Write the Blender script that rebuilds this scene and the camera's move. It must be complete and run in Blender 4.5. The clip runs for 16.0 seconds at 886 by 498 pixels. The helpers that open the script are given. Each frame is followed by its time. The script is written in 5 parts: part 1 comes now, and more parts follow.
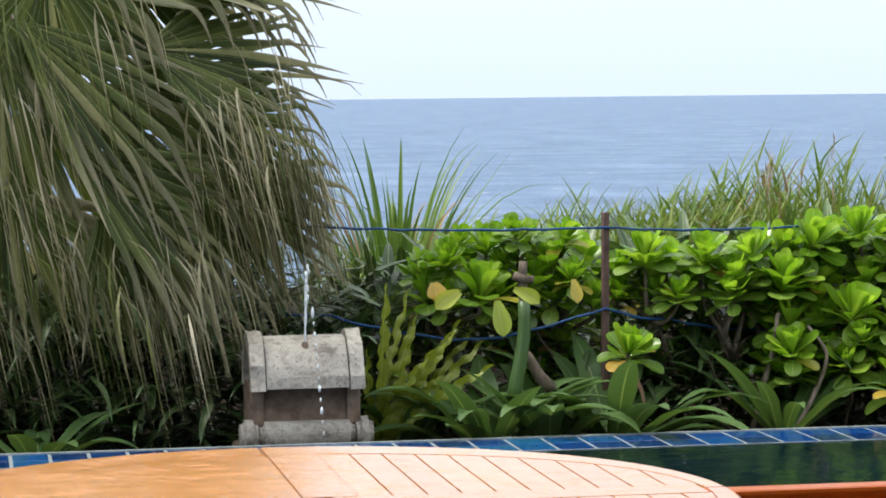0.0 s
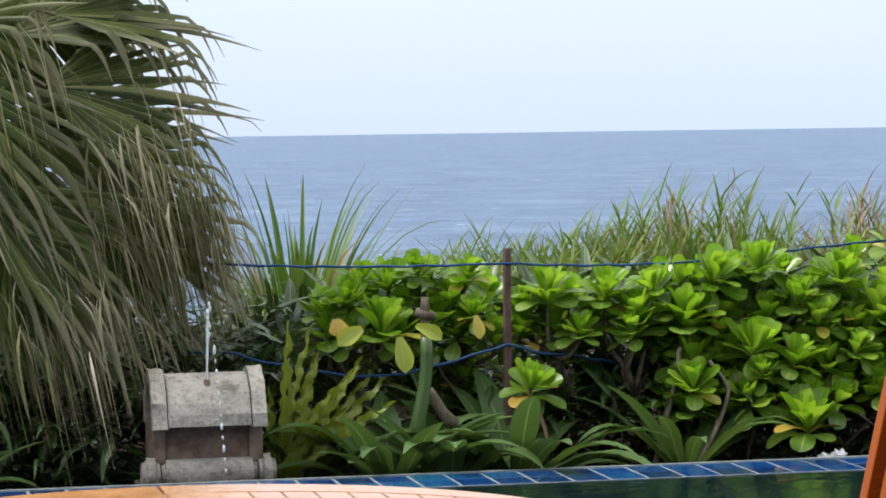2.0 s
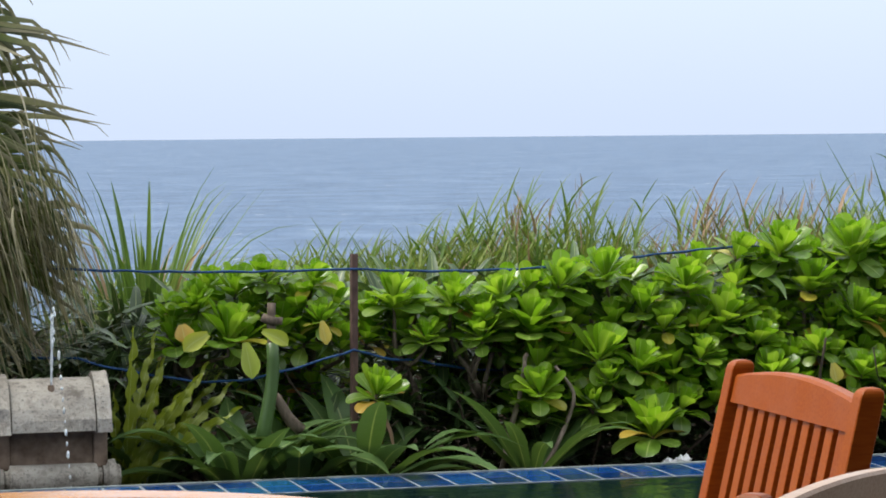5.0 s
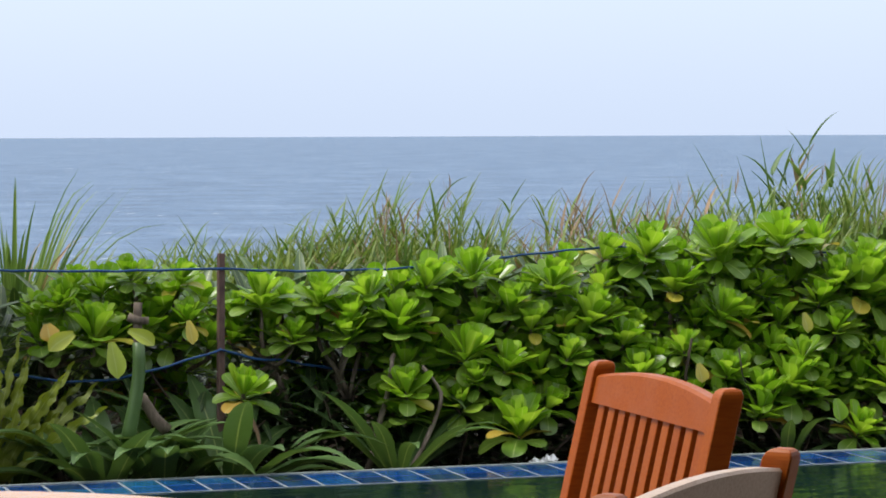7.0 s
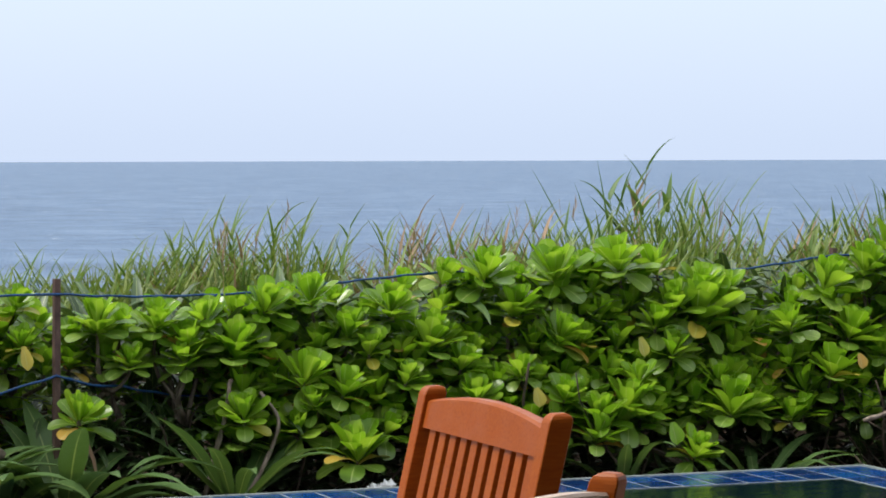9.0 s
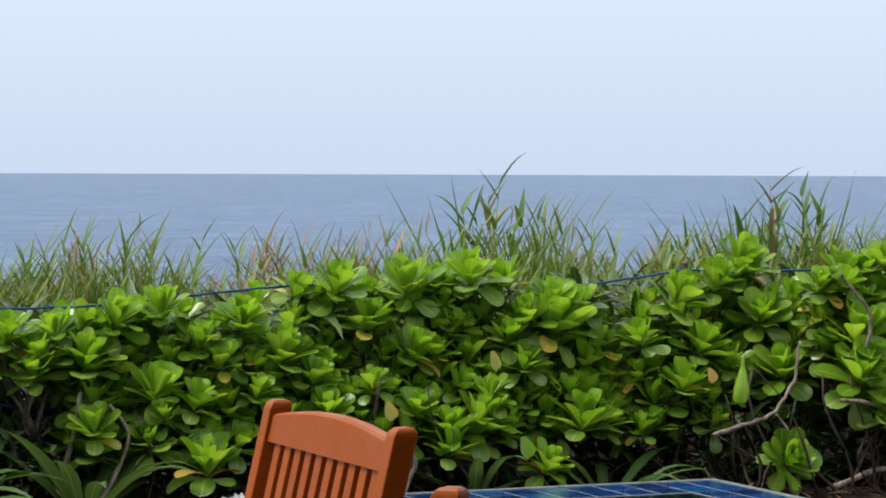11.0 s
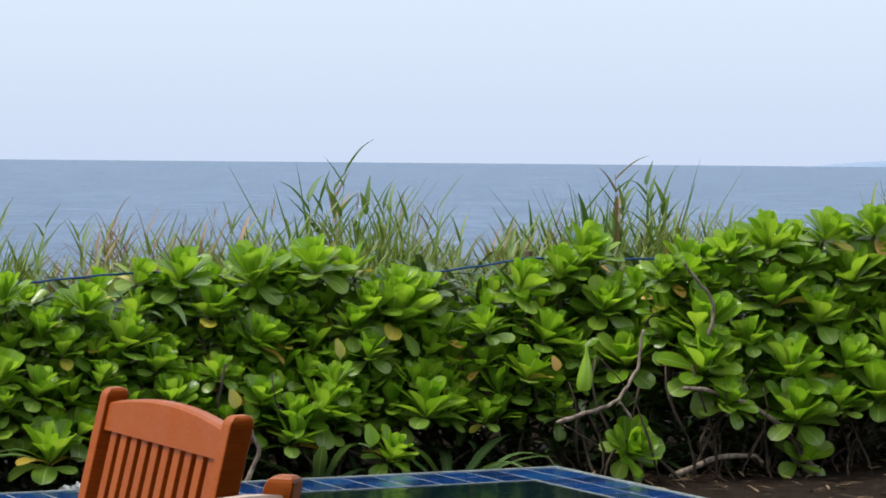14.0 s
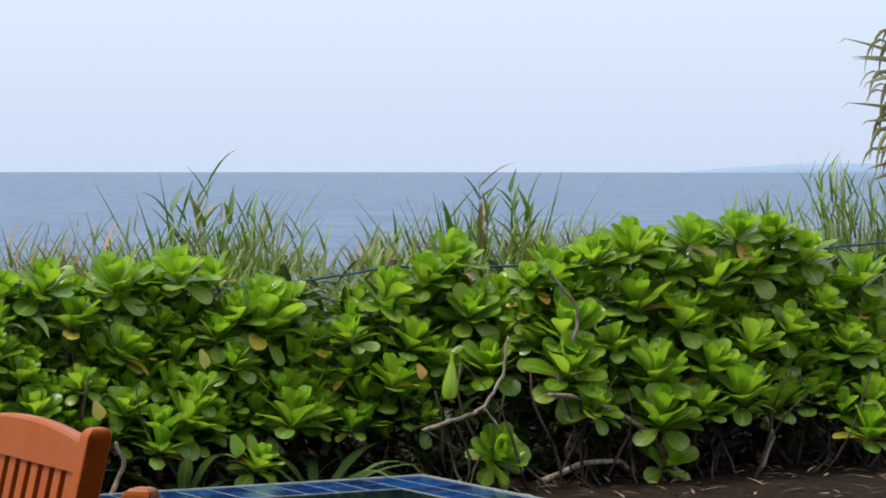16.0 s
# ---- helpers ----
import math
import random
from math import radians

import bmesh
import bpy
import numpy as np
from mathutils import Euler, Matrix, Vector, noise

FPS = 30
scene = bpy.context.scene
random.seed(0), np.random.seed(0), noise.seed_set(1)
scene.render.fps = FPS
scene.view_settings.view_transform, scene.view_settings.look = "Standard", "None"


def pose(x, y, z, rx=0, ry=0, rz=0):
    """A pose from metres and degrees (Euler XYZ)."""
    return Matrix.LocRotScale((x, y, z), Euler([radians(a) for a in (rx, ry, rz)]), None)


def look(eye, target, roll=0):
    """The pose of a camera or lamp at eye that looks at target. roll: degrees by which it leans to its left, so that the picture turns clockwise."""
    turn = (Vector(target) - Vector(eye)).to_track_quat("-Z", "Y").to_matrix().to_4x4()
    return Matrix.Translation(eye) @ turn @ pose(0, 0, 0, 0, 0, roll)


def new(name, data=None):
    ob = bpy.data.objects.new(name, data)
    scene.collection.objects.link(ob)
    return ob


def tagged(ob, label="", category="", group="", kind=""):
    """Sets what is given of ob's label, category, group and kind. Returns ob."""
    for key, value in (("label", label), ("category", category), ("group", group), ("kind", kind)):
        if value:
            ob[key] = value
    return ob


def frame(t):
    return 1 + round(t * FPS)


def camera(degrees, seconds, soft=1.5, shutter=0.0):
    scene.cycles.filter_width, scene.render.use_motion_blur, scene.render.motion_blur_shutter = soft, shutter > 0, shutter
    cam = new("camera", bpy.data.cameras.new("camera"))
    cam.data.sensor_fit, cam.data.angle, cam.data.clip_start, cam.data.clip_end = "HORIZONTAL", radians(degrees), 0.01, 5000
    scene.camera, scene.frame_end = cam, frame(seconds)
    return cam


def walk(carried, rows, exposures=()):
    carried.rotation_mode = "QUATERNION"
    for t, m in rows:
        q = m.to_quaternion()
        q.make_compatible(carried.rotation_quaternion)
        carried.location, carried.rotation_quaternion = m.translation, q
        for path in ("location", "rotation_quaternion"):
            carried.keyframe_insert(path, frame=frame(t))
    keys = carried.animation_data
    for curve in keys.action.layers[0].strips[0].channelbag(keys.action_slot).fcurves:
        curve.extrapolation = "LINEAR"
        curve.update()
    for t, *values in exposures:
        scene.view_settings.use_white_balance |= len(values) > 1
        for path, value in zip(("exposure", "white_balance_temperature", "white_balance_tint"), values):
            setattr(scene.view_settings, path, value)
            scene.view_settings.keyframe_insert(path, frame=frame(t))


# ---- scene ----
cam = camera(18.0, 16.0, soft=1.8)
EYE = 1.38
# seconds, sideways shift, yaw, pitch, lean to the right
ROWS = [
    (0.0, 0.0, -9.662, -3.272, 0.651),
    (0.5, 0.0026, -10.127, -2.908, 0.529),
    (1.0, 0.0055, -10.649, -2.678, 0.617),
    (1.5, 0.008, -11.109, -2.604, 0.791),
    (2.0, 0.0109, -11.63, -2.554, 0.825),
    (2.5, 0.0138, -12.136, -2.471, 0.703),
    (3.0, 0.0165, -12.627, -2.362, 0.493),
    (3.5, 0.0195, -13.157, -2.301, 0.497),
    (6.0, 0.0347, -15.866, -2.607, 0.385),
    (6.5, 0.0386, -16.571, -2.574, 0.283),
    (7.0, 0.0428, -17.333, -2.495, 0.235),
    (7.5, 0.0473, -18.109, -2.385, 0.135),
    (8.0, 0.0514, -18.87, -2.236, 0.332),
    (8.5, 0.0559, -19.684, -2.077, 0.24),
    (9.0, 0.061, -20.578, -1.995, 0.17),
    (9.5, 0.0665, -21.531, -1.977, 0.001),
    (12.0, 0.0828, -24.478, -1.664, -0.21),
    (12.5, 0.0856, -24.967, -1.746, -0.295),
    (13.0, 0.0884, -25.461, -1.856, -0.506),
    (13.5, 0.0914, -25.987, -1.944, -0.488),
    (14.0, 0.095, -26.641, -1.95, -0.503),
    (14.5, 0.0992, -27.408, -1.925, -0.409),
    (15.0, 0.1037, -28.211, -1.824, -0.343),
    (15.5, 0.1075, -28.904, -1.789, -0.236),
    (16.0, 0.11, -29.364, -1.762, -0.037),
]
EXPOSURES = [(0.0, 0.33), (1.0, 0.24), (3.5, 0.09), (7.0, 0.02), (9.5, -0.01), (12.0, -0.13), (14.5, -0.07), (16.0, -0.07)]
walk(cam, [(t, pose(x, 0, EYE, 90 + pitch, 0, yaw) @ pose(0, 0, 0, 0, 0, -lean)) for t, x, yaw, pitch, lean in ROWS], EXPOSURES)

# ---- light: bright hazy overcast over the sea ----
SUN_UP, SUN_AZ = 61.9, 290.4
world = bpy.data.worlds.new("sky")
scene.world = world
world.use_nodes = True
wn, wl = world.node_tree.nodes, world.node_tree.links
wn.clear()
sky = wn.new("ShaderNodeTexSky")
sky.sky_type, sky.sun_disc = "NISHITA", False
sky.sun_elevation, sky.sun_rotation = radians(SUN_UP), radians(SUN_AZ)
sky.dust_density, sky.air_density = 3.0, 1.2
back_sky, back_haze, adder, wout = wn.new("ShaderNodeBackground"), wn.new("ShaderNodeBackground"), wn.new("ShaderNodeAddShader"), wn.new("ShaderNodeOutputWorld")
back_sky.inputs["Strength"].default_value = 0.025
# a veil of haze, thick at the horizon and brighter higher up
wco, wsep, wramp = wn.new("ShaderNodeTexCoord"), wn.new("ShaderNodeSeparateXYZ"), wn.new("ShaderNodeValToRGB")
wl.new(wco.outputs["Generated"], wsep.inputs[0])
wl.new(wsep.outputs["Z"], wramp.inputs[0])
el = wramp.color_ramp.elements
el[0].position, el[0].color = 0.0, (0.61, 0.715, 0.91, 1)
el[1].position, el[1].color = 0.075, (0.68, 0.79, 0.95, 1)
top = el.new(0.6)
top.color = (1.26, 1.31, 1.36, 1)
wl.new(sky.outputs[0], back_sky.inputs["Color"])
wl.new(wramp.outputs[0], back_haze.inputs["Color"])
back_haze.inputs["Strength"].default_value = 1.05
wl.new(back_sky.outputs[0], adder.inputs[0])
wl.new(back_haze.outputs[0], adder.inputs[1])
wl.new(adder.outputs[0], wout.inputs["Surface"])
sun = new("sun", bpy.data.lights.new("sun", "SUN"))
sun.data.energy, sun.data.angle, sun.data.color = 3.8, radians(18), (1.0, 0.96, 0.88)
sun.matrix_world = look((0, 0, 30), (7.0, -2.6, 30 - 14.0))


# ---- materials ----
class Mat:
    """A node material with a Principled shader and short helpers."""

    def __init__(self, name, rough=0.5, spec=0.5, metal=0.0):
        self.m = bpy.data.materials.new(name)
        self.m.use_nodes = True
        self.n, self.l = self.m.node_tree.nodes, self.m.node_tree.links
        self.b = self.n["Principled BSDF"]
        self.out = self.n["Material Output"]
        self.b.inputs["Roughness"].default_value = rough
        self.b.inputs["Specular IOR Level"].default_value = spec
        self.b.inputs["Metallic"].default_value = metal

    def coords(self, stretch=(1, 1, 1), kind="Object"):
        c, m = self.n.new("ShaderNodeTexCoord"), self.n.new("ShaderNodeMapping")
        m.inputs["Scale"].default_value = stretch
        self.l.new(c.outputs[kind], m.inputs["Vector"])
        return m.outputs[0]

    def noise(self, scale, detail=4, stretch=(1, 1, 1), rough=0.55, kind="Object"):
        t = self.n.new("ShaderNodeTexNoise")
        t.inputs["Scale"].default_value, t.inputs["Detail"].default_value, t.inputs["Roughness"].default_value = scale, detail, rough
        self.l.new(self.coords(stretch, kind), t.inputs["Vector"])
        return t.outputs["Fac"]

    def ramp(self, fac, stops):
        r = self.n.new("ShaderNodeValToRGB")
        e = r.color_ramp.elements
        while len(e) < len(stops):
            e.new(0.5)
        for k, (p, c) in zip(e, stops):
            k.position, k.color = p, (*c, 1)
        self.l.new(fac, r.inputs[0])
        return r.outputs[0]

    def mix(self, fac, a, b, how="MIX"):
        x = self.n.new("ShaderNodeMix")
        x.data_type, x.blend_type = "RGBA", how
        for v, i in ((fac, 0), (a, 6), (b, 7)):
            if hasattr(v, "is_output"):
                self.l.new(v, x.inputs[i])
            else:
                x.inputs[i].default_value = v if i == 0 else (*v, 1)
        return x.outputs[2]

    def random(self):
        return self.n.new("ShaderNodeObjectInfo").outputs["Random"]

    def island(self):
        return self.n.new("ShaderNodeNewGeometry").outputs["Random Per Island"]

    def along(self):
        s = self.n.new("ShaderNodeSeparateXYZ")
        self.l.new(self.n.new("ShaderNodeTexCoord").outputs["UV"], s.inputs[0])
        return s.outputs["Y"], s.outputs["X"]

    def colour(self, c):
        self.l.new(c, self.b.inputs["Base Color"])
        self.col = c
        return self

    def bump(self, fac, strength=0.3, dist=0.01):
        b = self.n.new("ShaderNodeBump")
        b.inputs["Strength"].default_value, b.inputs["Distance"].default_value = strength, dist
        self.l.new(fac, b.inputs["Height"])
        self.l.new(b.outputs[0], self.b.inputs["Normal"])
        return self

    def rough(self, fac):
        self.l.new(fac, self.b.inputs["Roughness"])
        return self

    def translucent(self, amount, tint=(1.0, 1.0, 0.5)):
        t, m = self.n.new("ShaderNodeBsdfTranslucent"), self.n.new("ShaderNodeMixShader")
        self.l.new(self.mix(1.0, self.col, tint, "MULTIPLY"), t.inputs["Color"])
        m.inputs[0].default_value = amount
        self.l.new(self.b.outputs[0], m.inputs[1])
        self.l.new(t.outputs[0], m.inputs[2])
        self.l.new(m.outputs[0], self.out.inputs["Surface"])
        return self


def leaf_mat(name, stops, trans=0.3, rough=0.32, spec=0.5, by="random", vein=True, tip=None, tip_at=0.8):
    m = Mat(name, rough, spec)
    c = m.ramp(m.random() if by == "random" else m.island(), stops)
    v, u = m.along()
    if vein:
        rib = m.ramp(u, [(0.0, (0, 0, 0)), (0.46, (0, 0, 0)), (0.5, (1, 1, 1)), (0.54, (0, 0, 0))])
        c = m.mix(rib, c, m.mix(0.5, c, (0.55, 0.62, 0.25)))
    if tip:
        c = m.mix(m.ramp(v, [(tip_at - 0.25, (0, 0, 0)), (1.0, (1, 1, 1))]), c, tip)
    c = m.mix(m.ramp(m.noise(35, 3), [(0.45, (0, 0, 0)), (0.75, (0.4, 0.4, 0.4))]), c, m.mix(0.5, c, stops[0][1]))
    m.colour(c).bump(m.noise(60, 2), 0.15, 0.004)
    return m.translucent(trans).m


SHRUB_LEAF = leaf_mat("glossy shrub leaf", [(0.0, (0.11, 0.235, 0.014)), (0.5, (0.18, 0.33, 0.022)), (1.0, (0.28, 0.43, 0.045))], 0.50, 0.25)
SHRUB_YOUNG = leaf_mat("fresh shrub leaf", [(0.0, (0.155, 0.325, 0.016)), (0.5, (0.245, 0.44, 0.028)), (1.0, (0.36, 0.54, 0.065))], 0.52, 0.23)
SHRUB_OLD = leaf_mat("yellowing leaf", [(0.0, (0.32, 0.33, 0.04)), (0.6, (0.45, 0.36, 0.05)), (1.0, (0.5, 0.26, 0.06))], 0.3)
LIME = leaf_mat("lime yellow leaf", [(0.0, (0.30, 0.38, 0.04)), (1.0, (0.42, 0.44, 0.06))], 0.4)
SHRUB_BIG = leaf_mat("broad dull leaf", [(0.0, (0.10, 0.19, 0.02)), (1.0, (0.21, 0.32, 0.05))], 0.36)
INNER = {
    "young": leaf_mat("fresh inner leaf", [(0.0, (0.155, 0.325, 0.016)), (0.5, (0.245, 0.44, 0.028)), (1.0, (0.36, 0.54, 0.065))], 0.52, 0.23, by="island"),
    "grown": leaf_mat("glossy inner leaf", [(0.0, (0.11, 0.235, 0.014)), (0.5, (0.18, 0.33, 0.022)), (1.0, (0.28, 0.43, 0.045))], 0.50, 0.25, by="island"),
    "low": leaf_mat("broad inner leaf", [(0.0, (0.10, 0.19, 0.02)), (1.0, (0.21, 0.32, 0.05))], 0.36, by="island"),
    "old": leaf_mat("yellow inner leaf", [(0.0, (0.32, 0.33, 0.04)), (0.6, (0.45, 0.36, 0.05)), (1.0, (0.5, 0.26, 0.06))], 0.3, by="island"),
}
LILY = leaf_mat("strap leaf", [(0.0, (0.045, 0.095, 0.028)), (1.0, (0.11, 0.19, 0.06))], 0.26, 0.36, by="island")
FERN = leaf_mat("fern leaf", [(0.0, (0.10, 0.15, 0.010)), (1.0, (0.28, 0.32, 0.03))], 0.3, 0.4, by="island")
# Understorey green, darkened to stand in for the shade inside the hedge.
DARKLEAF = leaf_mat("understorey leaf with shade in its colour", [(0.0, (0.022, 0.048, 0.013)), (1.0, (0.06, 0.11, 0.03))], 0.16, 0.45, by="island")
PALM = leaf_mat("palm blade", [(0.0, (0.026, 0.042, 0.010)), (0.5, (0.085, 0.112, 0.026)), (0.85, (0.175, 0.195, 0.062)), (1.0, (0.33, 0.31, 0.16))], 0.34, 0.5, 0.25, by="island", tip=(0.34, 0.30, 0.21), tip_at=0.8)
PALM_DRY = leaf_mat("dry palm blade", [(0.0, (0.17, 0.155, 0.085)), (0.6, (0.34, 0.31, 0.20)), (1.0, (0.60, 0.54, 0.41))], 0.28, 0.6, by="island", vein=False, tip=(0.42, 0.36, 0.27))
WITHERED = leaf_mat("withered brown leaf", [(0.0, (0.10, 0.055, 0.028)), (1.0, (0.26, 0.16, 0.085))], 0.2, 0.7, by="island", vein=False)
GRASS = leaf_mat("silver grass", [(0.0, (0.085, 0.165, 0.028)), (0.6, (0.15, 0.24, 0.05)), (1.0, (0.26, 0.32, 0.095))], 0.36, 0.5, by="island", vein=False, tip=(0.25, 0.28, 0.09))
GRASS_GREEN = leaf_mat("broad green grass", [(0.0, (0.07, 0.14, 0.032)), (0.6, (0.13, 0.22, 0.06)), (1.0, (0.24, 0.32, 0.11))], 0.34, 0.5, by="island", vein=False)
GRASS_DRY = leaf_mat("dry grass", [(0.0, (0.16, 0.12, 0.07)), (1.0, (0.42, 0.28, 0.18))], 0.25, 0.7, by="island", vein=False)


def bark_mat(name, dark, light, scale=40):
    m = Mat(name, 0.85, 0.2)
    f = m.noise(scale, 6, (1, 1, 0.3))
    return m.colour(m.ramp(f, [(0.3, dark), (0.7, light)])).bump(f, 0.6, 0.01).m


BARK = bark_mat("pale bark", (0.055, 0.042, 0.031), (0.18, 0.142, 0.11))
# Lighter copy of BARK; the light on the pale branches is put into it.
BARE = bark_mat("bare pale bark with light in its colour", (0.10, 0.075, 0.058), (0.31, 0.25, 0.20))
# Darker copy of BARK; shade under the hedge is put into it.
TWIG = bark_mat("dead twig bark with shade in its colour", (0.022, 0.016, 0.012), (0.085, 0.062, 0.046))
PALM_BARK = bark_mat("palm trunk bark", (0.05, 0.04, 0.03), (0.17, 0.13, 0.09), 20)


def wood_mat(name, dark, mid, light, rough=0.3):
    m = Mat(name, rough, 0.16 if rough > 0.3 else 0.6)
    grain = m.noise(9, 6, (1, 1, 22) if name.endswith("upright") else (3, 26, 26))
    big = m.noise(3, 2)
    c = m.ramp(grain, [(0.3, dark), (0.5, mid), (0.72, light)])
    c = m.mix(m.ramp(big, [(0.3, (0, 0, 0)), (0.7, (0.35, 0.35, 0.35))]), c, dark)
    c = m.mix(0.25, c, m.ramp(m.random(), [(0.0, dark), (1.0, light)]))
    m.rough(m.ramp(m.noise(14, 3), [(0.3, (rough - 0.05,) * 3), (0.7, (rough + 0.12,) * 3)]))
    return m.colour(c).bump(grain, 0.08, 0.003).m


CHAIR_WOOD = wood_mat("oiled red hardwood", (0.22, 0.042, 0.004), (0.305, 0.070, 0.006), (0.375, 0.097, 0.009), 0.40)
TABLE_WOOD = wood_mat("varnished tabletop wood", (0.36, 0.135, 0.03), (0.46, 0.20, 0.05), (0.55, 0.26, 0.08), 0.11)
# Chair wood paled for one rail: the sky's sheen is put into its colour.
SHEEN_WOOD = wood_mat("rail wood with sky sheen in its colour", (0.34, 0.23, 0.17), (0.48, 0.35, 0.28), (0.58, 0.45, 0.37), 0.36)
JOINT = Mat("dark joint", 0.8).m
JOINT.node_tree.nodes["Principled BSDF"].inputs["Base Color"].default_value = (0.05, 0.022, 0.01, 1)

m = Mat("weathered limestone", 0.9, 0.2)
f = m.noise(14, 8, rough=0.7)
c = m.ramp(f, [(0.3, (0.24, 0.215, 0.18)), (0.5, (0.41, 0.38, 0.33)), (0.75, (0.56, 0.53, 0.48))])
c = m.mix(m.ramp(m.noise(7, 7, rough=0.75), [(0.5, (0, 0, 0)), (0.62, (0.85, 0.85, 0.85))]), c, (0.13, 0.11, 0.09))
c = m.mix(m.ramp(m.noise(90, 2), [(0.58, (0, 0, 0)), (0.7, (0.8, 0.8, 0.8))]), c, (0.14, 0.13, 0.12))
STONE = m.colour(c).bump(f, 0.8, 0.02).m

# Stained body stone; the recess's shade is put into its dark colour.
m = Mat("stained stone with shade in its colour", 0.95, 0.1)
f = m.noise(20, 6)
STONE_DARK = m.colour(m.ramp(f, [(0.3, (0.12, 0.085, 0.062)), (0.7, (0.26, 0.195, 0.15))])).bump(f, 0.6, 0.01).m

m = Mat("blue glazed tile", 0.12, 0.4)
c = m.ramp(m.random(), [(0.0, (0.003, 0.012, 0.06)), (0.5, (0.004, 0.028, 0.135)), (0.85, (0.006, 0.050, 0.20)), (1.0, (0.012, 0.10, 0.21))])
c = m.mix(m.ramp(m.noise(22, 3), [(0.4, (0, 0, 0)), (0.75, (0.6, 0.6, 0.6))]), c, (0.008, 0.06, 0.17))
TILE = m.colour(c).rough(m.ramp(m.noise(18, 4), [(0.3, (0.05,) * 3), (0.7, (0.16,) * 3)])).bump(m.noise(25, 2), 0.04, 0.003).m

m = Mat("pale grout", 0.9, 0.2)
f = m.noise(25, 5)
GROUT = m.colour(m.ramp(f, [(0.3, (0.10, 0.125, 0.13)), (0.7, (0.20, 0.225, 0.225))])).bump(f, 0.3, 0.003).m

m = Mat("pool water", 0.04, 0.5)
m.b.inputs["IOR"].default_value = 1.33
WATER = m.colour(m.ramp(m.noise(1.5, 3), [(0.3, (0.002, 0.007, 0.009)), (0.7, (0.004, 0.013, 0.017))])).bump(m.noise(7, 4, (0.6, 1.0, 1)), 0.3, 0.02).m

m = Mat("sea", 0.45, 0.28)
swell = m.noise(0.06, 9, (1.0, 1.0, 1), 0.75)
chop = m.noise(0.35, 5, (1.4, 1.0, 1), 0.7)
c = m.ramp(swell, [(0.36, (0.022, 0.060, 0.128)), (0.5, (0.050, 0.102, 0.190)), (0.64, (0.115, 0.18, 0.285))])
c = m.mix(m.ramp(chop, [(0.38, (0.55, 0.55, 0.55)), (0.55, (0, 0, 0))]), c, (0.026, 0.062, 0.118))
caps = m.ramp(m.noise(0.16, 7, (1.0, 1.0, 1), 0.72), [(0.64, (0, 0, 0)), (0.68, (0.95, 0.95, 0.95))])
c = m.mix(caps, c, (0.62, 0.66, 0.70))
SEA = m.colour(c).bump(swell, 0.5, 2.0).m

m = Mat("hazy far shore", 1.0, 0.0)
m.colour(m.ramp(m.noise(0.01, 4), [(0.3, (0.205, 0.275, 0.385)), (0.7, (0.225, 0.295, 0.405))]))
SHORE = m.m

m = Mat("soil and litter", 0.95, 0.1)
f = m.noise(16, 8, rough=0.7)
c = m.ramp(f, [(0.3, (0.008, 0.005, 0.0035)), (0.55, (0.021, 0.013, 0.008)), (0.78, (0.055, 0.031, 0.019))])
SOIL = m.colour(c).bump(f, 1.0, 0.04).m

m = Mat("dry litter", 0.9, 0.1)
LITTER = m.colour(m.ramp(m.island(), [(0.0, (0.04, 0.028, 0.018)), (0.6, (0.12, 0.08, 0.05)), (1.0, (0.28, 0.2, 0.13))])).m

m = Mat("terrace paving", 0.7, 0.3)
f = m.noise(8, 6)
PAVING = m.colour(m.ramp(f, [(0.3, (0.17, 0.15, 0.12)), (0.7, (0.25, 0.22, 0.18))])).bump(f, 0.3, 0.01).m

# Render of the unseen house wall, kept dark to throw little light back.
m = Mat("darkened wall render", 0.85, 0.2)
f = m.noise(10, 6)
PLASTER = m.colour(m.ramp(f, [(0.3, (0.16, 0.13, 0.10)), (0.7, (0.22, 0.18, 0.14))])).bump(f, 0.2, 0.01).m

m = Mat("blue nylon rope", 0.6, 0.3)
f = m.noise(120, 2)
ROPE = m.colour(m.ramp(f, [(0.3, (0.005, 0.025, 0.085)), (0.7, (0.012, 0.065, 0.19))])).bump(f, 0.5, 0.003).m

m = Mat("rusty brown post", 0.8, 0.3)
f = m.noise(40, 6, (1, 1, 0.4))
POST = m.colour(m.ramp(f, [(0.3, (0.055, 0.032, 0.028)), (0.7, (0.14, 0.085, 0.07))])).bump(f, 0.5, 0.004).m

m = Mat("falling water", 0.05, 0.6)
m.b.inputs["Transmission Weight"].default_value, m.b.inputs["IOR"].default_value = 0.35, 1.33
m.b.inputs["Base Color"].default_value = (0.85, 0.9, 0.93, 1)
DROPS = m.m


# ---- building helpers ----
def mesh(name, verts, faces, mat, uvs=None, smooth=True):
    me = bpy.data.meshes.new(name)
    me.from_pydata([tuple(v) for v in verts], [], faces)
    if uvs is not None:
        layer = me.uv_layers.new(name="along")
        idx = np.empty(len(me.loops), dtype=np.int32)
        me.loops.foreach_get("vertex_index", idx)
        layer.data.foreach_set("uv", np.array(uvs, dtype=np.float32)[idx].ravel())
    if smooth:
        me.polygons.foreach_set("use_smooth", [True] * len(me.polygons))
    me.materials.append(mat)
    me.update()
    return me


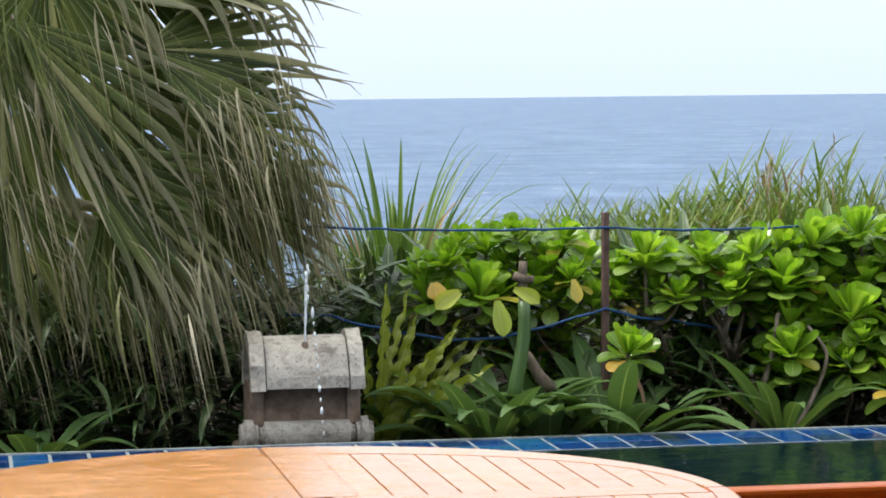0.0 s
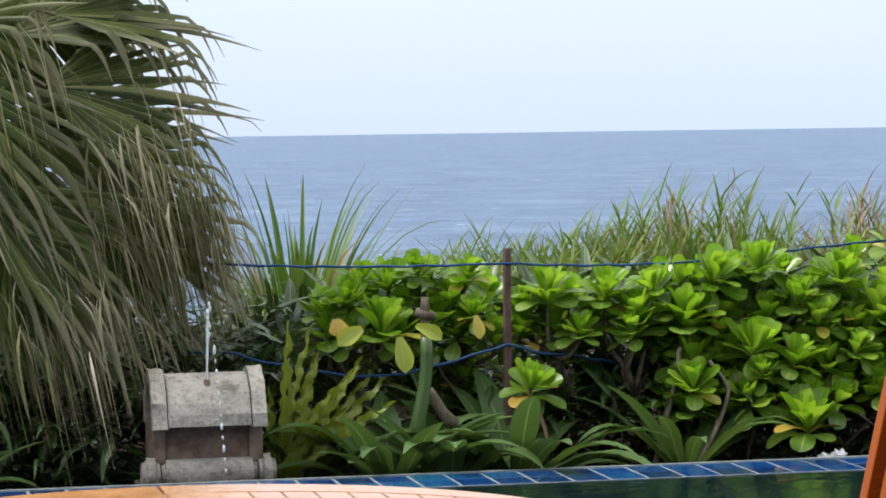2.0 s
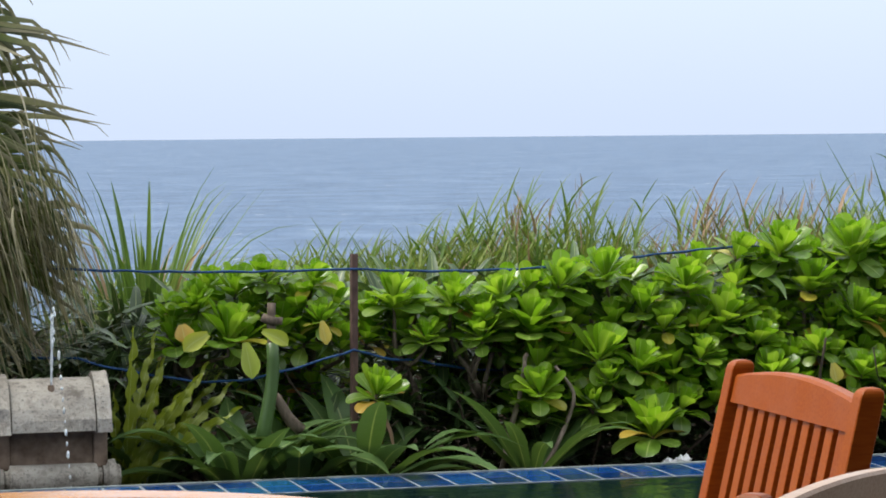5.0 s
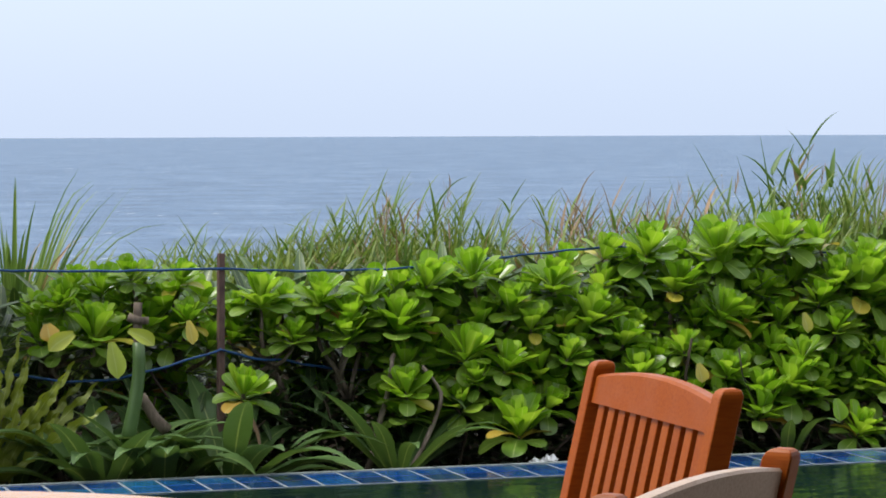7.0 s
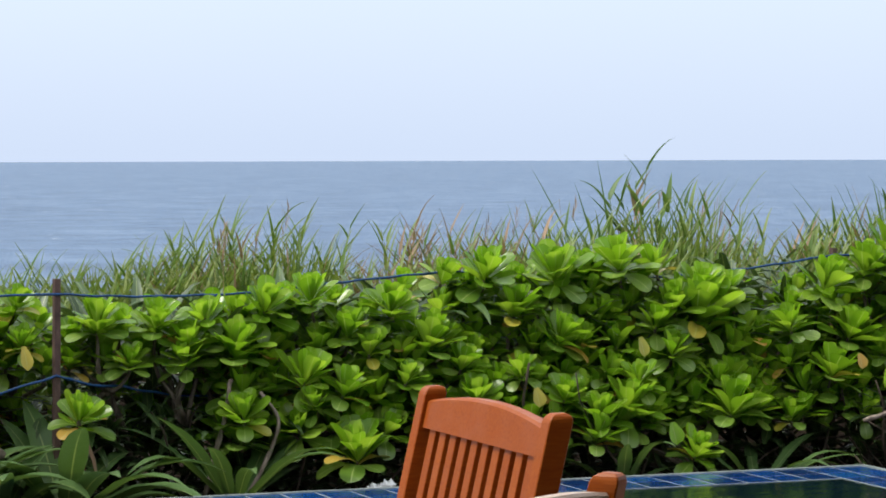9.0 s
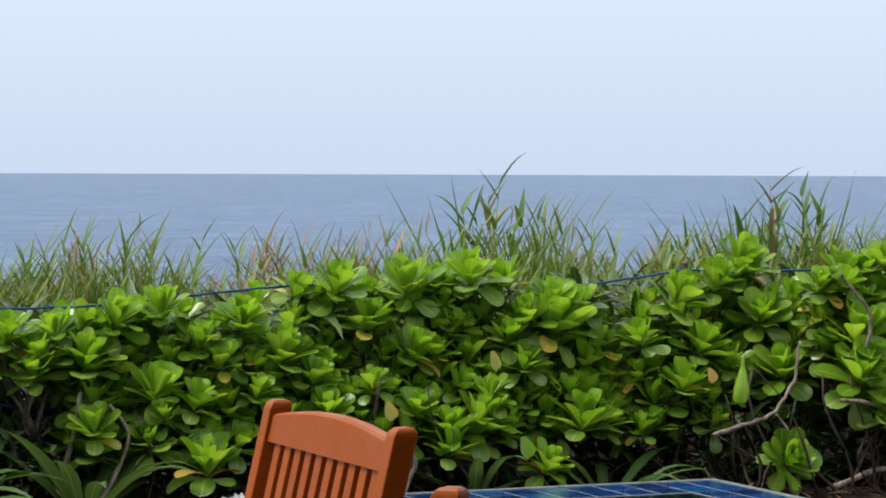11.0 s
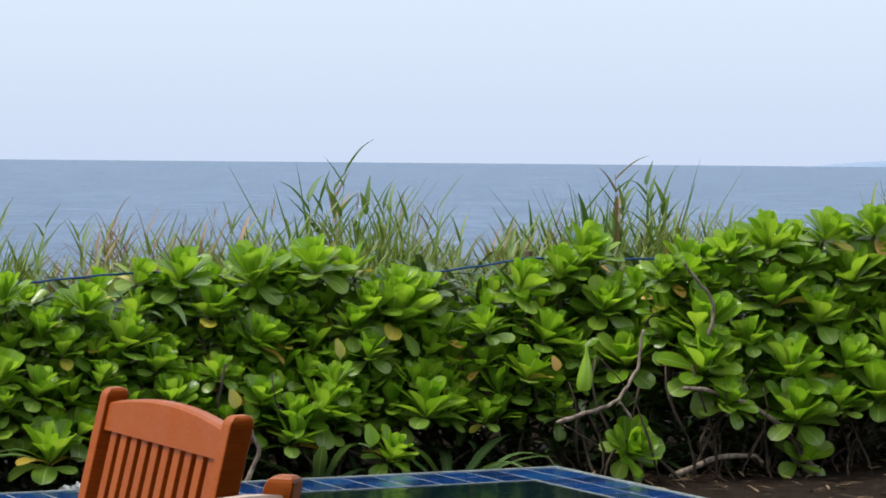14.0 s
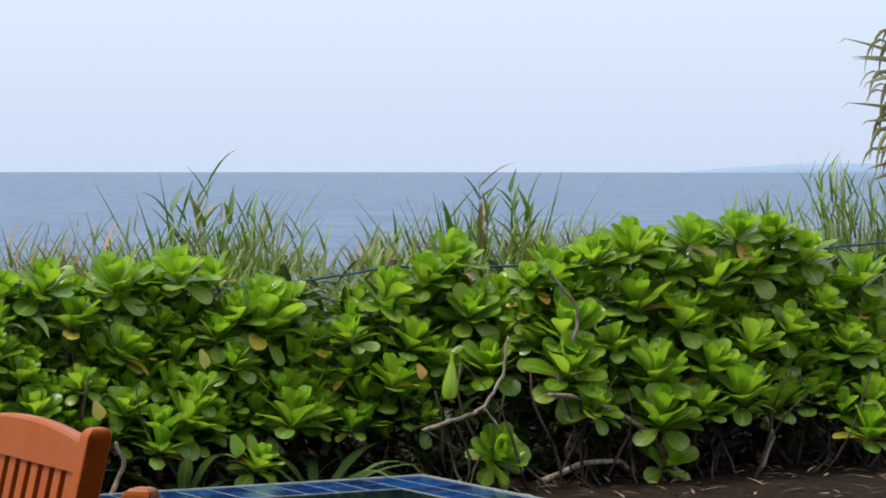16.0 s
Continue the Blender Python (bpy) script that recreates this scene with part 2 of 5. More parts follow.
def part(name, data, parent=None, label="", at=None, mat=None):
    """Links a mesh, or a bmesh with its material, as one object under parent."""
    if isinstance(data, bmesh.types.BMesh):
        me = bpy.data.meshes.new(name)
        data.to_mesh(me)
        data.free()
        me.materials.append(mat)
        data = me
    ob = new(name, data)
    ob.parent = parent
    if at is not None:
        ob.matrix_basis = at if isinstance(at, Matrix) else Matrix.Translation(at)
    return tagged(ob, label)


def thing(name, at, label, category, group="", kind=""):
    ob = new(name)
    ob.empty_display_size = 0.1
    ob.matrix_basis = at if isinstance(at, Matrix) else Matrix.Translation(at)
    return tagged(ob, label, category, group, kind)


def box(bm, lo, hi, bevel=0.0, m=None):
    """Adds a box between two corners, its edges rounded."""
    lo, hi = Vector(lo), Vector(hi)
    made = bmesh.ops.create_cube(bm, size=1, matrix=Matrix.Translation((lo + hi) / 2) @ Matrix.Diagonal((*(hi - lo), 1)))["verts"]
    if bevel:
        edges = list({e for v in made for e in v.link_edges})
        made = bmesh.ops.bevel(bm, geom=edges, offset=bevel, segments=2, affect="EDGES", profile=0.6)["verts"]
    if m is not None:
        bmesh.ops.transform(bm, matrix=m, verts=list(set(made)))
    return bm


def board(lo, hi, bevel=0.004, m=None):
    return box(bmesh.new(), lo, hi, bevel, m)


def tube(verts, faces, path, radii, sides=7, uvs=None):
    """Appends a tube along path to verts and faces."""
    start, n = len(verts), len(path)
    ref = Vector((0.3, 1, 0.2))
    for i, p in enumerate(path):
        d = (path[min(i + 1, n - 1)] - path[max(i - 1, 0)]).normalized()
        a = d.cross(ref).normalized()
        b = d.cross(a)
        for k in range(sides):
            w = 2 * math.pi * k / sides
            verts.append(p + radii[i] * (math.cos(w) * a + math.sin(w) * b))
            if uvs is not None:
                uvs.append((0.3, i / (n - 1)))
    for i in range(n - 1):
        for k in range(sides):
            q = (k + 1) % sides
            faces.append((start + i * sides + k, start + i * sides + q, start + (i + 1) * sides + q, start + (i + 1) * sides + k))
    faces.append(tuple(range(start + sides - 1, start - 1, -1)))
    faces.append(tuple(range(start + (n - 1) * sides, start + n * sides)))


def bend(a, b, rng, wobble=0.06, n=6, sag=0.0):
    """A slightly crooked path from a to b."""
    a, b = Vector(a), Vector(b)
    off = Vector((rng.uniform(-1, 1), rng.uniform(-1, 1), rng.uniform(-0.6, 0.6))) * wobble
    off2 = Vector((rng.uniform(-1, 1), rng.uniform(-1, 1), rng.uniform(-0.6, 0.6))) * wobble * 0.5
    out = []
    for i in range(n + 1):
        t = i / n
        out.append(a.lerp(b, t) + off * math.sin(math.pi * t) + off2 * math.sin(2 * math.pi * t) - Vector((0, 0, sag * math.sin(math.pi * t))))
    return out


def blade(verts, faces, uvs, base, way, length, width, droop, rng, n=7, profile=None, fold=0.25, stiff=0.35, face=None, wave=0.0, pull=None):
    """Appends one long leaf: a folded strip of two rows that bends under its weight."""
    p, d = Vector(base), Vector(way).normalized()
    pull = Vector(pull or (0, 0, -1))
    start, step = len(verts), length / n
    for i in range(n + 1):
        t = i / n
        w = width * (profile(t) if profile else min(1.0, 0.35 + 2.2 * t) * (1 - t ** 2.2) + 0.02)
        side = d.cross(Vector(face) if face is not None else Vector((0, 0, 1)))
        if side.length < 1e-3:
            side = Vector((1, 0, 0))
        side.normalize()
        up = side.cross(d)
        ripple = wave * math.sin(t * 34 + start)
        verts.append(p - side * (w + ripple) / 2 + up * (fold * w + ripple))
        verts.append(p.copy())
        verts.append(p + side * (w - ripple) / 2 + up * (fold * w - ripple))
        uvs.extend(((0.0, t), (0.5, t), (1.0, t)))
        p = p + d * step
        d = (d + pull * droop * step / length * (0.15 if t < stiff else 1.0) * 3).normalized()
    for i in range(n):
        q = start + 3 * i
        faces.append((q, q + 1, q + 4, q + 3))
        faces.append((q + 1, q + 2, q + 5, q + 4))


def chance(seed):
    return random.Random(seed)


# ---- the large structure ----
GROUND_Z = -0.12
RIM_Y, RIM_X, WATER_Z = 10.79, 6.08, -0.0045
POOL_Y0, POOL_X0 = 6.6, -5.0


def height(x, y):
    """The garden's ground: level bed, a low bank behind the hedge, then the slope to the sea."""
    h = GROUND_Z + 0.03 * noise.noise(Vector((x * 2.1, y * 2.1, 0)))
    if y > 12.2:
        h += 0.62 * (1 - math.cos(min((y - 12.2) / 1.8, 1) * math.pi)) / 2 * (0.75 + 0.4 * noise.noise(Vector((x * 0.5, 1.7, 0))))
    if y > 15.5:
        h -= (y - 15.5) * 0.95 + 0.1 * (y - 15.5) ** 1.2
    return max(h, -16.0)


def ground():
    """One sheet round the pool and the terrace, down to the sea bed and out to the horizon."""
    xs = [-4000, -400, -60, -25, -14, -9, -7, POOL_X0 - 0.4] + [round(-5.2 + 0.2 * i, 2) for i in range(0, 56)] + [RIM_X + 0.02] + [round(6.2 + 0.2 * i, 2) for i in range(0, 40)] + [15, 18, 25, 60, 400, 4000]
    xs = sorted({x for x in xs if not (RIM_X - 0.19 < x < RIM_X + 0.01)})
    ys = [-4000, -400, -60, -20, -8, 0, 4, POOL_Y0 - 0.2, 8, 9, 10, RIM_Y + 0.02] + [round(10.9 + 0.2 * i, 2) for i in range(0, 36)] + [19, 21, 24, 28, 40, 120, 600, 4000]
    verts = [(x, y, height(x, y)) for y in ys for x in xs]
    faces, w = [], len(xs)
    for j in range(len(ys) - 1):
        for i in range(w - 1):
            mx, my = (xs[i] + xs[i + 1]) / 2, (ys[j] + ys[j + 1]) / 2
            if POOL_X0 - 0.4 < mx < RIM_X + 0.02 and POOL_Y0 - 0.2 < my < RIM_Y + 0.02:
                continue
            faces.append((j * w + i, j * w + i + 1, (j + 1) * w + i + 1, (j + 1) * w + i))
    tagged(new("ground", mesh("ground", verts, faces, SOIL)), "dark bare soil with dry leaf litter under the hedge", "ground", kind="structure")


ground()

# sea: a round sheet out to the horizon
bm = bmesh.new()
bmesh.ops.create_circle(bm, cap_ends=True, segments=256, radius=4000, matrix=Matrix.Translation((0, 0, -12)))
tagged(part("sea", bm, mat=SEA), "grey-blue open sea with small whitecaps under haze", "sea", kind="structure")


def far_shore():
    verts, faces = [], []
    n = 60
    for i in range(n + 1):
        t = i / n
        a = radians(34.1 + 14 * t)
        rise = 13.0 * min(1.0, (t / 0.17)) ** 0.9 * (1 - 0.25 * max(0, t - 0.4)) + 0.9 * noise.noise(Vector((t * 9, 0, 0)))
        for r, z in ((3960, -12.5), (3970, -12 + max(0.05, rise)), (3990, -12.5)):
            verts.append((r * math.sin(a), r * math.cos(a), z))
    for i in range(n):
        for k in range(2):
            faces.append((3 * i + k, 3 * i + k + 1, 3 * i + k + 4, 3 * i + k + 3))
    tagged(new("backdrop", mesh("backdrop", verts, faces, SHORE)), "faint low blue headland on the sea horizon", "headland", kind="structure")


far_shore()

# terrace, unseen house wall added behind the camera, pool basin
tagged(part("floor", board((-6, -4.5, -0.25), (9, POOL_Y0 - 0.2, 0.0), 0.01), mat=PAVING), "plain stone terrace floor beside the pool", "floor", kind="structure")
tagged(part("wall_house", board((-6, -4.8, -0.2), (8.7, -4.52, 2.745), 0.01), mat=PLASTER), "plain rendered house wall added unseen behind the terrace", "wall", kind="structure")

# Roof, side wall and posts are added out of view to shade the terrace.
m = Mat("dark boards of the added veranda", 0.6, 0.3)
f = m.noise(6, 6, (1, 14, 1))
DARKWOOD = m.colour(m.ramp(f, [(0.3, (0.06, 0.035, 0.02)), (0.7, (0.13, 0.08, 0.05))])).bump(f, 0.2, 0.01).m
tagged(part("ceiling", board((-6.0, -4.8, 2.75), (9, 2.85, 2.95), 0.01), mat=DARKWOOD), "dark boarded roof added unseen to shade the terrace", "roof", kind="structure")
tagged(part("wall_side", board((8.72, -4.5, 0.0), (9.0, 2.6, 2.745), 0.01), mat=DARKWOOD), "dark side wall added unseen under the shading roof", "wall", kind="structure")
for px in (-5.8, 8.5):
    tagged(part("veranda_post", board((px - 0.08, 2.6, 0.0), (px + 0.08, 2.76, 2.748), 0.01), mat=DARKWOOD), "square dark post added unseen under the shading roof", "post", "veranda posts", "structure")

pool = thing("pool_rim", (0, 0, 0), "blue glazed tile pool rim with pale grout lines", "pool", kind="structure")
bm = bmesh.new()
T_X, T_Y = 0.148, 0.182
box(bm, (POOL_X0 - 0.4, RIM_Y - 0.382, -1.4), (RIM_X, RIM_Y, -0.002), 0.001)
box(bm, (RIM_X - 0.314, POOL_Y0 - 0.2, -1.4), (RIM_X - 0.001, RIM_Y - 0.383, -0.002), 0.001)
box(bm, (POOL_X0 - 0.4, POOL_Y0 - 0.2, -1.4), (RIM_X - 0.315, POOL_Y0 + 0.1, -0.006), 0.004)
box(bm, (POOL_X0 - 0.4, POOL_Y0 + 0.101, -1.4), (POOL_X0, RIM_Y - 0.386, -0.006), 0.004)
part("rim_bed", bm, pool, "pale grout bed", mat=GROUT)
part("edge_strip", board((POOL_X0 - 0.4, RIM_Y - 0.012, -0.1), (RIM_X + 0.01, RIM_Y + 0.012, 0.004), 0.004), pool, "thin pale outer edge strip", mat=GROUT)
part("edge_strip", board((RIM_X - 0.010, POOL_Y0 - 0.2, -0.1), (RIM_X + 0.012, RIM_Y - 0.013, 0.004), 0.004), pool, "thin pale outer edge strip", mat=GROUT)
part("basin", board((POOL_X0, POOL_Y0, -1.5), (RIM_X - 0.4, RIM_Y - 0.3, -1.4), 0.0), pool, "dark pool bottom", mat=TILE)
tagged(part("water", board((POOL_X0, POOL_Y0 + 0.1, -1.39), (RIM_X - 0.315, RIM_Y - 0.384, WATER_Z), 0.0), mat=WATER), "dark still pool water mirroring the hedge", "water", kind="structure")

# ---- round table ----
TX, TY, TR, TZ = 0.505, 4.275, 0.68, 0.745


def slab(x0, x1, y0f, y1f, z0, z1, n=8, bevel=0.0015):
    """A board between x0 and x1 whose ends follow two curves."""
    bm = bmesh.new()
    low, high = [], []
    for i in range(n + 1):
        x = x0 + (x1 - x0) * i / n
        low.append((x, y0f(x)))
        high.append((x, y1f(x)))
    ring = low + high[::-1]
    face = bm.faces.new([bm.verts.new((x, y, z1)) for x, y in ring])
    made = bmesh.ops.extrude_face_region(bm, geom=[face])["geom"]
    bmesh.ops.translate(bm, verts=[v for v in made if isinstance(v, bmesh.types.BMVert)], vec=(0, 0, z0 - z1))
    bmesh.ops.recalc_face_normals(bm, faces=bm.faces)
    return bm


def round_table():
    t = thing("round_table", (TX, TY, 0), "round varnished wooden garden table with slatted top", "table")
    rx, ry = 0.64, 0.565
    bed = bmesh.new()
    bmesh.ops.create_cone(bed, cap_ends=True, segments=96, radius1=TR - 0.02, radius2=TR - 0.02, depth=0.012, matrix=Matrix.Translation((0, 0, TZ - 0.026)))
    part("top_bed", bed, t, "dark gaps under the slats", mat=JOINT)
    def inner(a):
        return 1 / math.sqrt((math.cos(a) / rx) ** 2 + (math.sin(a) / ry) ** 2)

    # rounded outer ring, four segments with butt joints
    for q in range(4):
        bm = bmesh.new()
        n = 20
        rows = []
        for i in range(n + 1):
            a = math.pi / 2 * (q + 0.003 + 0.994 * i / n)
            r_in = inner(a)
            prof = [(r_in + 0.002, TZ - 0.02), (r_in + 0.002, TZ), (TR - 0.008, TZ), (TR - 0.002, TZ - 0.003), (TR, TZ - 0.01), (TR - 0.004, TZ - 0.028), (r_in + 0.02, TZ - 0.03)]
            rows.append([bm.verts.new((r * math.cos(a), r * math.sin(a), z)) for r, z in prof])
        for i in range(n):
            for k in range(len(prof) - 1):
                bm.faces.new((rows[i][k], rows[i][k + 1], rows[i + 1][k + 1], rows[i + 1][k]))
        bm.faces.new(rows[0]), bm.faces.new(rows[-1][::-1])
        bmesh.ops.recalc_face_normals(bm, faces=bm.faces)
        part("rim_segment", bm, t, mat=TABLE_WOOD)

    def arc(x):
        return ry * math.sqrt(max(1 - (x / rx) ** 2, 0.0004))

    # cross board, middle board, then slats to both sides
    gap = 0.0016
    part("cross_board", slab(0.05, rx - 0.006, lambda x: -0.05, lambda x: 0.035, TZ - 0.02, TZ), t, mat=TABLE_WOOD)
    part("middle_board", slab(0.004, 0.09, lambda x: 0.04, arc, TZ - 0.02, TZ), t, mat=TABLE_WOOD)
    part("middle_board", slab(0.004, 0.09, lambda x: -arc(x), lambda x: -0.055, TZ - 0.02, TZ), t, mat=TABLE_WOOD)
    pitch = 0.0552
    for i in range(10):
        x0, x1 = 0.09 + pitch * i + gap, min(0.09 + pitch * (i + 1) - gap, rx - 0.003)
        if arc(x1) < 0.04:
            break
        part("slat", slab(x0, x1, lambda x: 0.0365, arc, TZ - 0.02, TZ - 0.0005), t, mat=TABLE_WOOD)
        part("slat", slab(x0, x1, lambda x: -arc(x), lambda x: -0.0515, TZ - 0.02, TZ - 0.0005), t, mat=TABLE_WOOD)
    # the other half is a plain leaf of wide boards
    ys = [-0.565, -0.42, -0.28, -0.14, 0.0, 0.14, 0.28, 0.42, 0.565]
    for a, b in zip(ys, ys[1:]):
        lo, hi = max(a, -ry + 0.004) + 0.0004, min(b, ry - 0.004) - 0.0004
        bm = bmesh.new()
        edge = [(-rx * math.sqrt(max(1 - (y / ry) ** 2, 0)), y) for y in [lo + (hi - lo) * i / 8 for i in range(9)]]
        ring = edge + [(0.001, hi), (0.001, lo)]
        face = bm.faces.new([bm.verts.new((x, y, TZ)) for x, y in ring])
        made = bmesh.ops.extrude_face_region(bm, geom=[face])["geom"]
        bmesh.ops.translate(bm, verts=[v for v in made if isinstance(v, bmesh.types.BMVert)], vec=(0, 0, -0.02))
        bmesh.ops.recalc_face_normals(bm, faces=bm.faces)
        part("leaf_board", bm, t, mat=TABLE_WOOD)
    part("apron", board((-0.35, -0.03, TZ - 0.1), (0.35, 0.03, TZ - 0.033), 0.004), t, mat=CHAIR_WOOD)
    for sx, sy in ((-1, -1), (-1, 1), (1, -1), (1, 1)):
        part("leg", board((-0.03, -0.03, 0.0), (0.03, 0.03, TZ - 0.033), 0.006), t, at=(sx * 0.34, sy * 0.3, 0), mat=CHAIR_WOOD)


round_table()


# ---- garden armchairs ----
def armchair(at, yaw, width, label, arch=0.018, rail_wood=CHAIR_WOOD):
    """Origin on the floor under the seat's middle; the chair faces its own -x, and its back's width runs along y."""
    c = thing("garden_armchair", Matrix.Translation(at) @ pose(0, 0, 0, 0, 0, yaw), label, "chair", "chairs round the table")
    lean = math.tan(radians(13))
    hw, top = width / 2, 1.0
    bx = 0.25 - lean * 0.55

    def rod(name, a, b, sx, sy, bevel=0.004):
        a, b = Vector(a), Vector(b)
        d = b - a
        up = d.normalized()
        y = Vector((0, 1, 0)) if abs(up.y) < 0.9 else Vector((1, 0, 0))
        x = y.cross(up).normalized()
        y = up.cross(x)
        m = Matrix((x, y, up)).transposed().to_4x4()
        m.translation = a
        return part(name, board((-sx / 2, -sy / 2, 0), (sx / 2, sy / 2, d.length), bevel), c, at=m, mat=CHAIR_WOOD)

    def back(z):
        return bx + lean * (z - 0.45)

    for s in (-1, 1):
        # back post with a rounded head
        bm = bmesh.new()
        rows, sx, sy = [], 0.038, 0.031
        zs = [0.0, 0.45, 0.7, top - 0.013, top - 0.008, top - 0.004, top - 0.001, top]
        ins = [0.0, 0.0, 0.0, 0.0, 0.0012, 0.0035, 0.0075, 0.012]
        for z, i in zip(zs, ins):
            cx = back(max(z, 0.45)) if z >= 0.45 else back(0.45) + 0.02
            rows.append([bm.verts.new((cx + u * (sx / 2 - i), s * hw + v * (sy / 2 - i * 0.7), z)) for u, v in ((-1, -0.88), (-0.92, -1), (0.92, -1), (1, -0.88), (1, 0.88), (0.92, 1), (-0.92, 1), (-1, 0.88))])
        for a, b in zip(rows, rows[1:]):
            for k in range(8):
                bm.faces.new((a[k], a[(k + 1) % 8], b[(k + 1) % 8], b[k]))
        bm.faces.new(rows[-1]), bm.faces.new(rows[0][::-1])
        part("back_post", bm, c, mat=CHAIR_WOOD)
        rod("front_leg", (-0.24, s * hw, 0), (-0.24, s * hw, 0.715), 0.045, 0.034)
        # armrest, gently rounded
        bm = board((-0.31, -0.028, 0.0), (back(0.72) - 0.02, 0.028, 0.026), 0.007)
        part("armrest", bm, c, at=(0, s * hw, 0.718), mat=CHAIR_WOOD)
        rod("side_rail", (-0.24, s * hw, 0.41), (back(0.42), s * hw, 0.40), 0.05, 0.022)
    # arched top rail
    bm = bmesh.new()
    n, rows, hw_in = 16, [], hw - 0.0175
    for i in range(n + 1):
        v = -1 + 2 * i / n
        y = v * hw_in
        zt = top - 0.022 + arch * (1 - v * v)
        zb = top - 0.066
        rows.append([bm.verts.new((back(z) + dx, y, z)) for z, dx in ((zb, -0.012), (zt - 0.004, -0.012), (zt, -0.008), (zt, 0.008), (zt - 0.004, 0.012), (zb, 0.012))])
    for a, b in zip(rows, rows[1:]):
        for k in range(6):
            bm.faces.new((a[k], a[(k + 1) % 6], b[(k + 1) % 6], b[k]))
    bm.faces.new(rows[0]), bm.faces.new(rows[-1][::-1])
    bmesh.ops.recalc_face_normals(bm, faces=bm.faces)
    part("top_rail", bm, c, "top rail, sky sheen put into its pale colour" if rail_wood is SHEEN_WOOD else "", mat=rail_wood)
    rod("lower_rail", (back(0.5), -hw_in, 0.5), (back(0.5), hw_in, 0.5), 0.05, 0.022)
    count = 10
    for i in range(count):
        y = -hw_in + (i + 0.75) * 2 * hw_in / (count + 0.5)
        rod("back_slat", (back(0.51), y, 0.51), (back(top - 0.066), y, top - 0.064), 0.012, 0.027, 0.002)
    for i in range(7):
        x = -0.25 + i * 0.068
        part("seat_slat", board((x, -hw + 0.018, 0.425), (x + 0.058, hw - 0.018, 0.443), 0.003), c, mat=CHAIR_WOOD)
    rod("front_rail", (-0.24, -hw + 0.02, 0.395), (-0.24, hw - 0.02, 0.395), 0.05, 0.022)
    return c


# where the back posts' heads stand, the chair's origin lies 0.25 m in front
armchair((1.393, 3.995, 0), 0.0, 0.52, "reddish wooden slatted armchair facing the round table")
armchair((1.064, 3.042, 0), -46.7, 0.467, "reddish wooden armchair with its back to the terrace", 0.014, SHEEN_WOOD)

# ---- the stone fountain house ----
LX, LY = 1.325, 11.2


def barrel(x0, x1, ry, rz, z, a0, a1, mat_jitter, rng, n=14, thick=0.06, chunks=6):
    """A bent stone shell over the x direction, with a chipped surface."""
    bm = bmesh.new()
    rows = []
    for i in range(chunks + 1):
        x = x0 + (x1 - x0) * i / chunks
        row = []
        for k in range(n + 1):
            a = a0 + (a1 - a0) * k / n
            j = 1 + mat_jitter * noise.noise(Vector((x * 14, a * 5, z * 3)))
            row.append(bm.verts.new((x, -ry * math.cos(a) * j, z + rz * math.sin(a) * j)))
        for k in range(n, -1, -1):
            a = a0 + (a1 - a0) * k / n
            row.append(bm.verts.new((x, -(ry - thick) * math.cos(a), z + (rz - thick) * math.sin(a))))
        rows.append(row)
    w = len(rows[0])
    for a, b in zip(rows, rows[1:]):
        for k in range(w):
            bm.faces.new((a[k], a[(k + 1) % w], b[(k + 1) % w], b[k]))
    bm.faces.new(rows[0]), bm.faces.new(rows[-1][::-1])
    bmesh.ops.recalc_face_normals(bm, faces=bm.faces)
    return bm


def fountain_house():
    rng = chance(5)
    t = thing("stone_fountain", (LX, LY, GROUND_Z), "weathered grey limestone fountain house with barrel roof", "fountain")
    z = -GROUND_Z
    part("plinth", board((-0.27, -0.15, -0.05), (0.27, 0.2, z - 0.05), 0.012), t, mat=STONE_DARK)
    # rolled base with end caps
    for x0, x1, r in ((-0.268, -0.195, 0.068), (-0.19, 0.195, 0.056), (0.2, 0.268, 0.068)):
        bm = bmesh.new()
        bmesh.ops.create_cone(bm, cap_ends=True, segments=24, radius1=r, radius2=r, depth=x1 - x0, matrix=Matrix.Translation(((x0 + x1) / 2, -0.1, z + 0.002)) @ pose(0, 0, 0, 0, 90, 0))
        bmesh.ops.bevel(bm, geom=[e for e in bm.edges if e.calc_face_angle(0) > 1], offset=0.02, segments=3, affect="EDGES")
        for v in bm.verts:
            v.co += Vector((0, 1, 1)) * 0.006 * noise.noise(v.co * 22)
        part("base_roll", bm, t, mat=STONE)
    part("chamber", board((-0.165, -0.075, z + 0.03), (0.165, 0.2, z + 0.22), 0.004), t, "recessed front, shade put into its dark colour", mat=STONE_DARK)
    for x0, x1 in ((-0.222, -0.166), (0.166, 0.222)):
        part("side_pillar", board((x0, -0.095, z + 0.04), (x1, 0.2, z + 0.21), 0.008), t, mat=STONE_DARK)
    part("roof_shell", barrel(-0.165, 0.165, 0.19, 0.225, z + 0.17, 0.12, math.pi - 0.12, 0.02, rng), t, "pitted grey roof shell", mat=STONE)
    for x0, x1 in ((-0.228, -0.17), (0.17, 0.228)):
        part("roof_end", barrel(x0, x1, 0.2, 0.25, z + 0.165, 0.1, math.pi - 0.1, 0.08, rng, chunks=3), t, "rough chipped roof edge stone", mat=STONE)
    # spout
    bm = bmesh.new()
    bmesh.ops.create_cone(bm, cap_ends=True, segments=16, radius1=0.018, radius2=0.012, depth=0.05, matrix=Matrix.Translation((0.0, -0.1, z + 0.35)))
    part("spout", bm, t, "small metal spout", mat=STONE_DARK)
    return t


fountain_house()


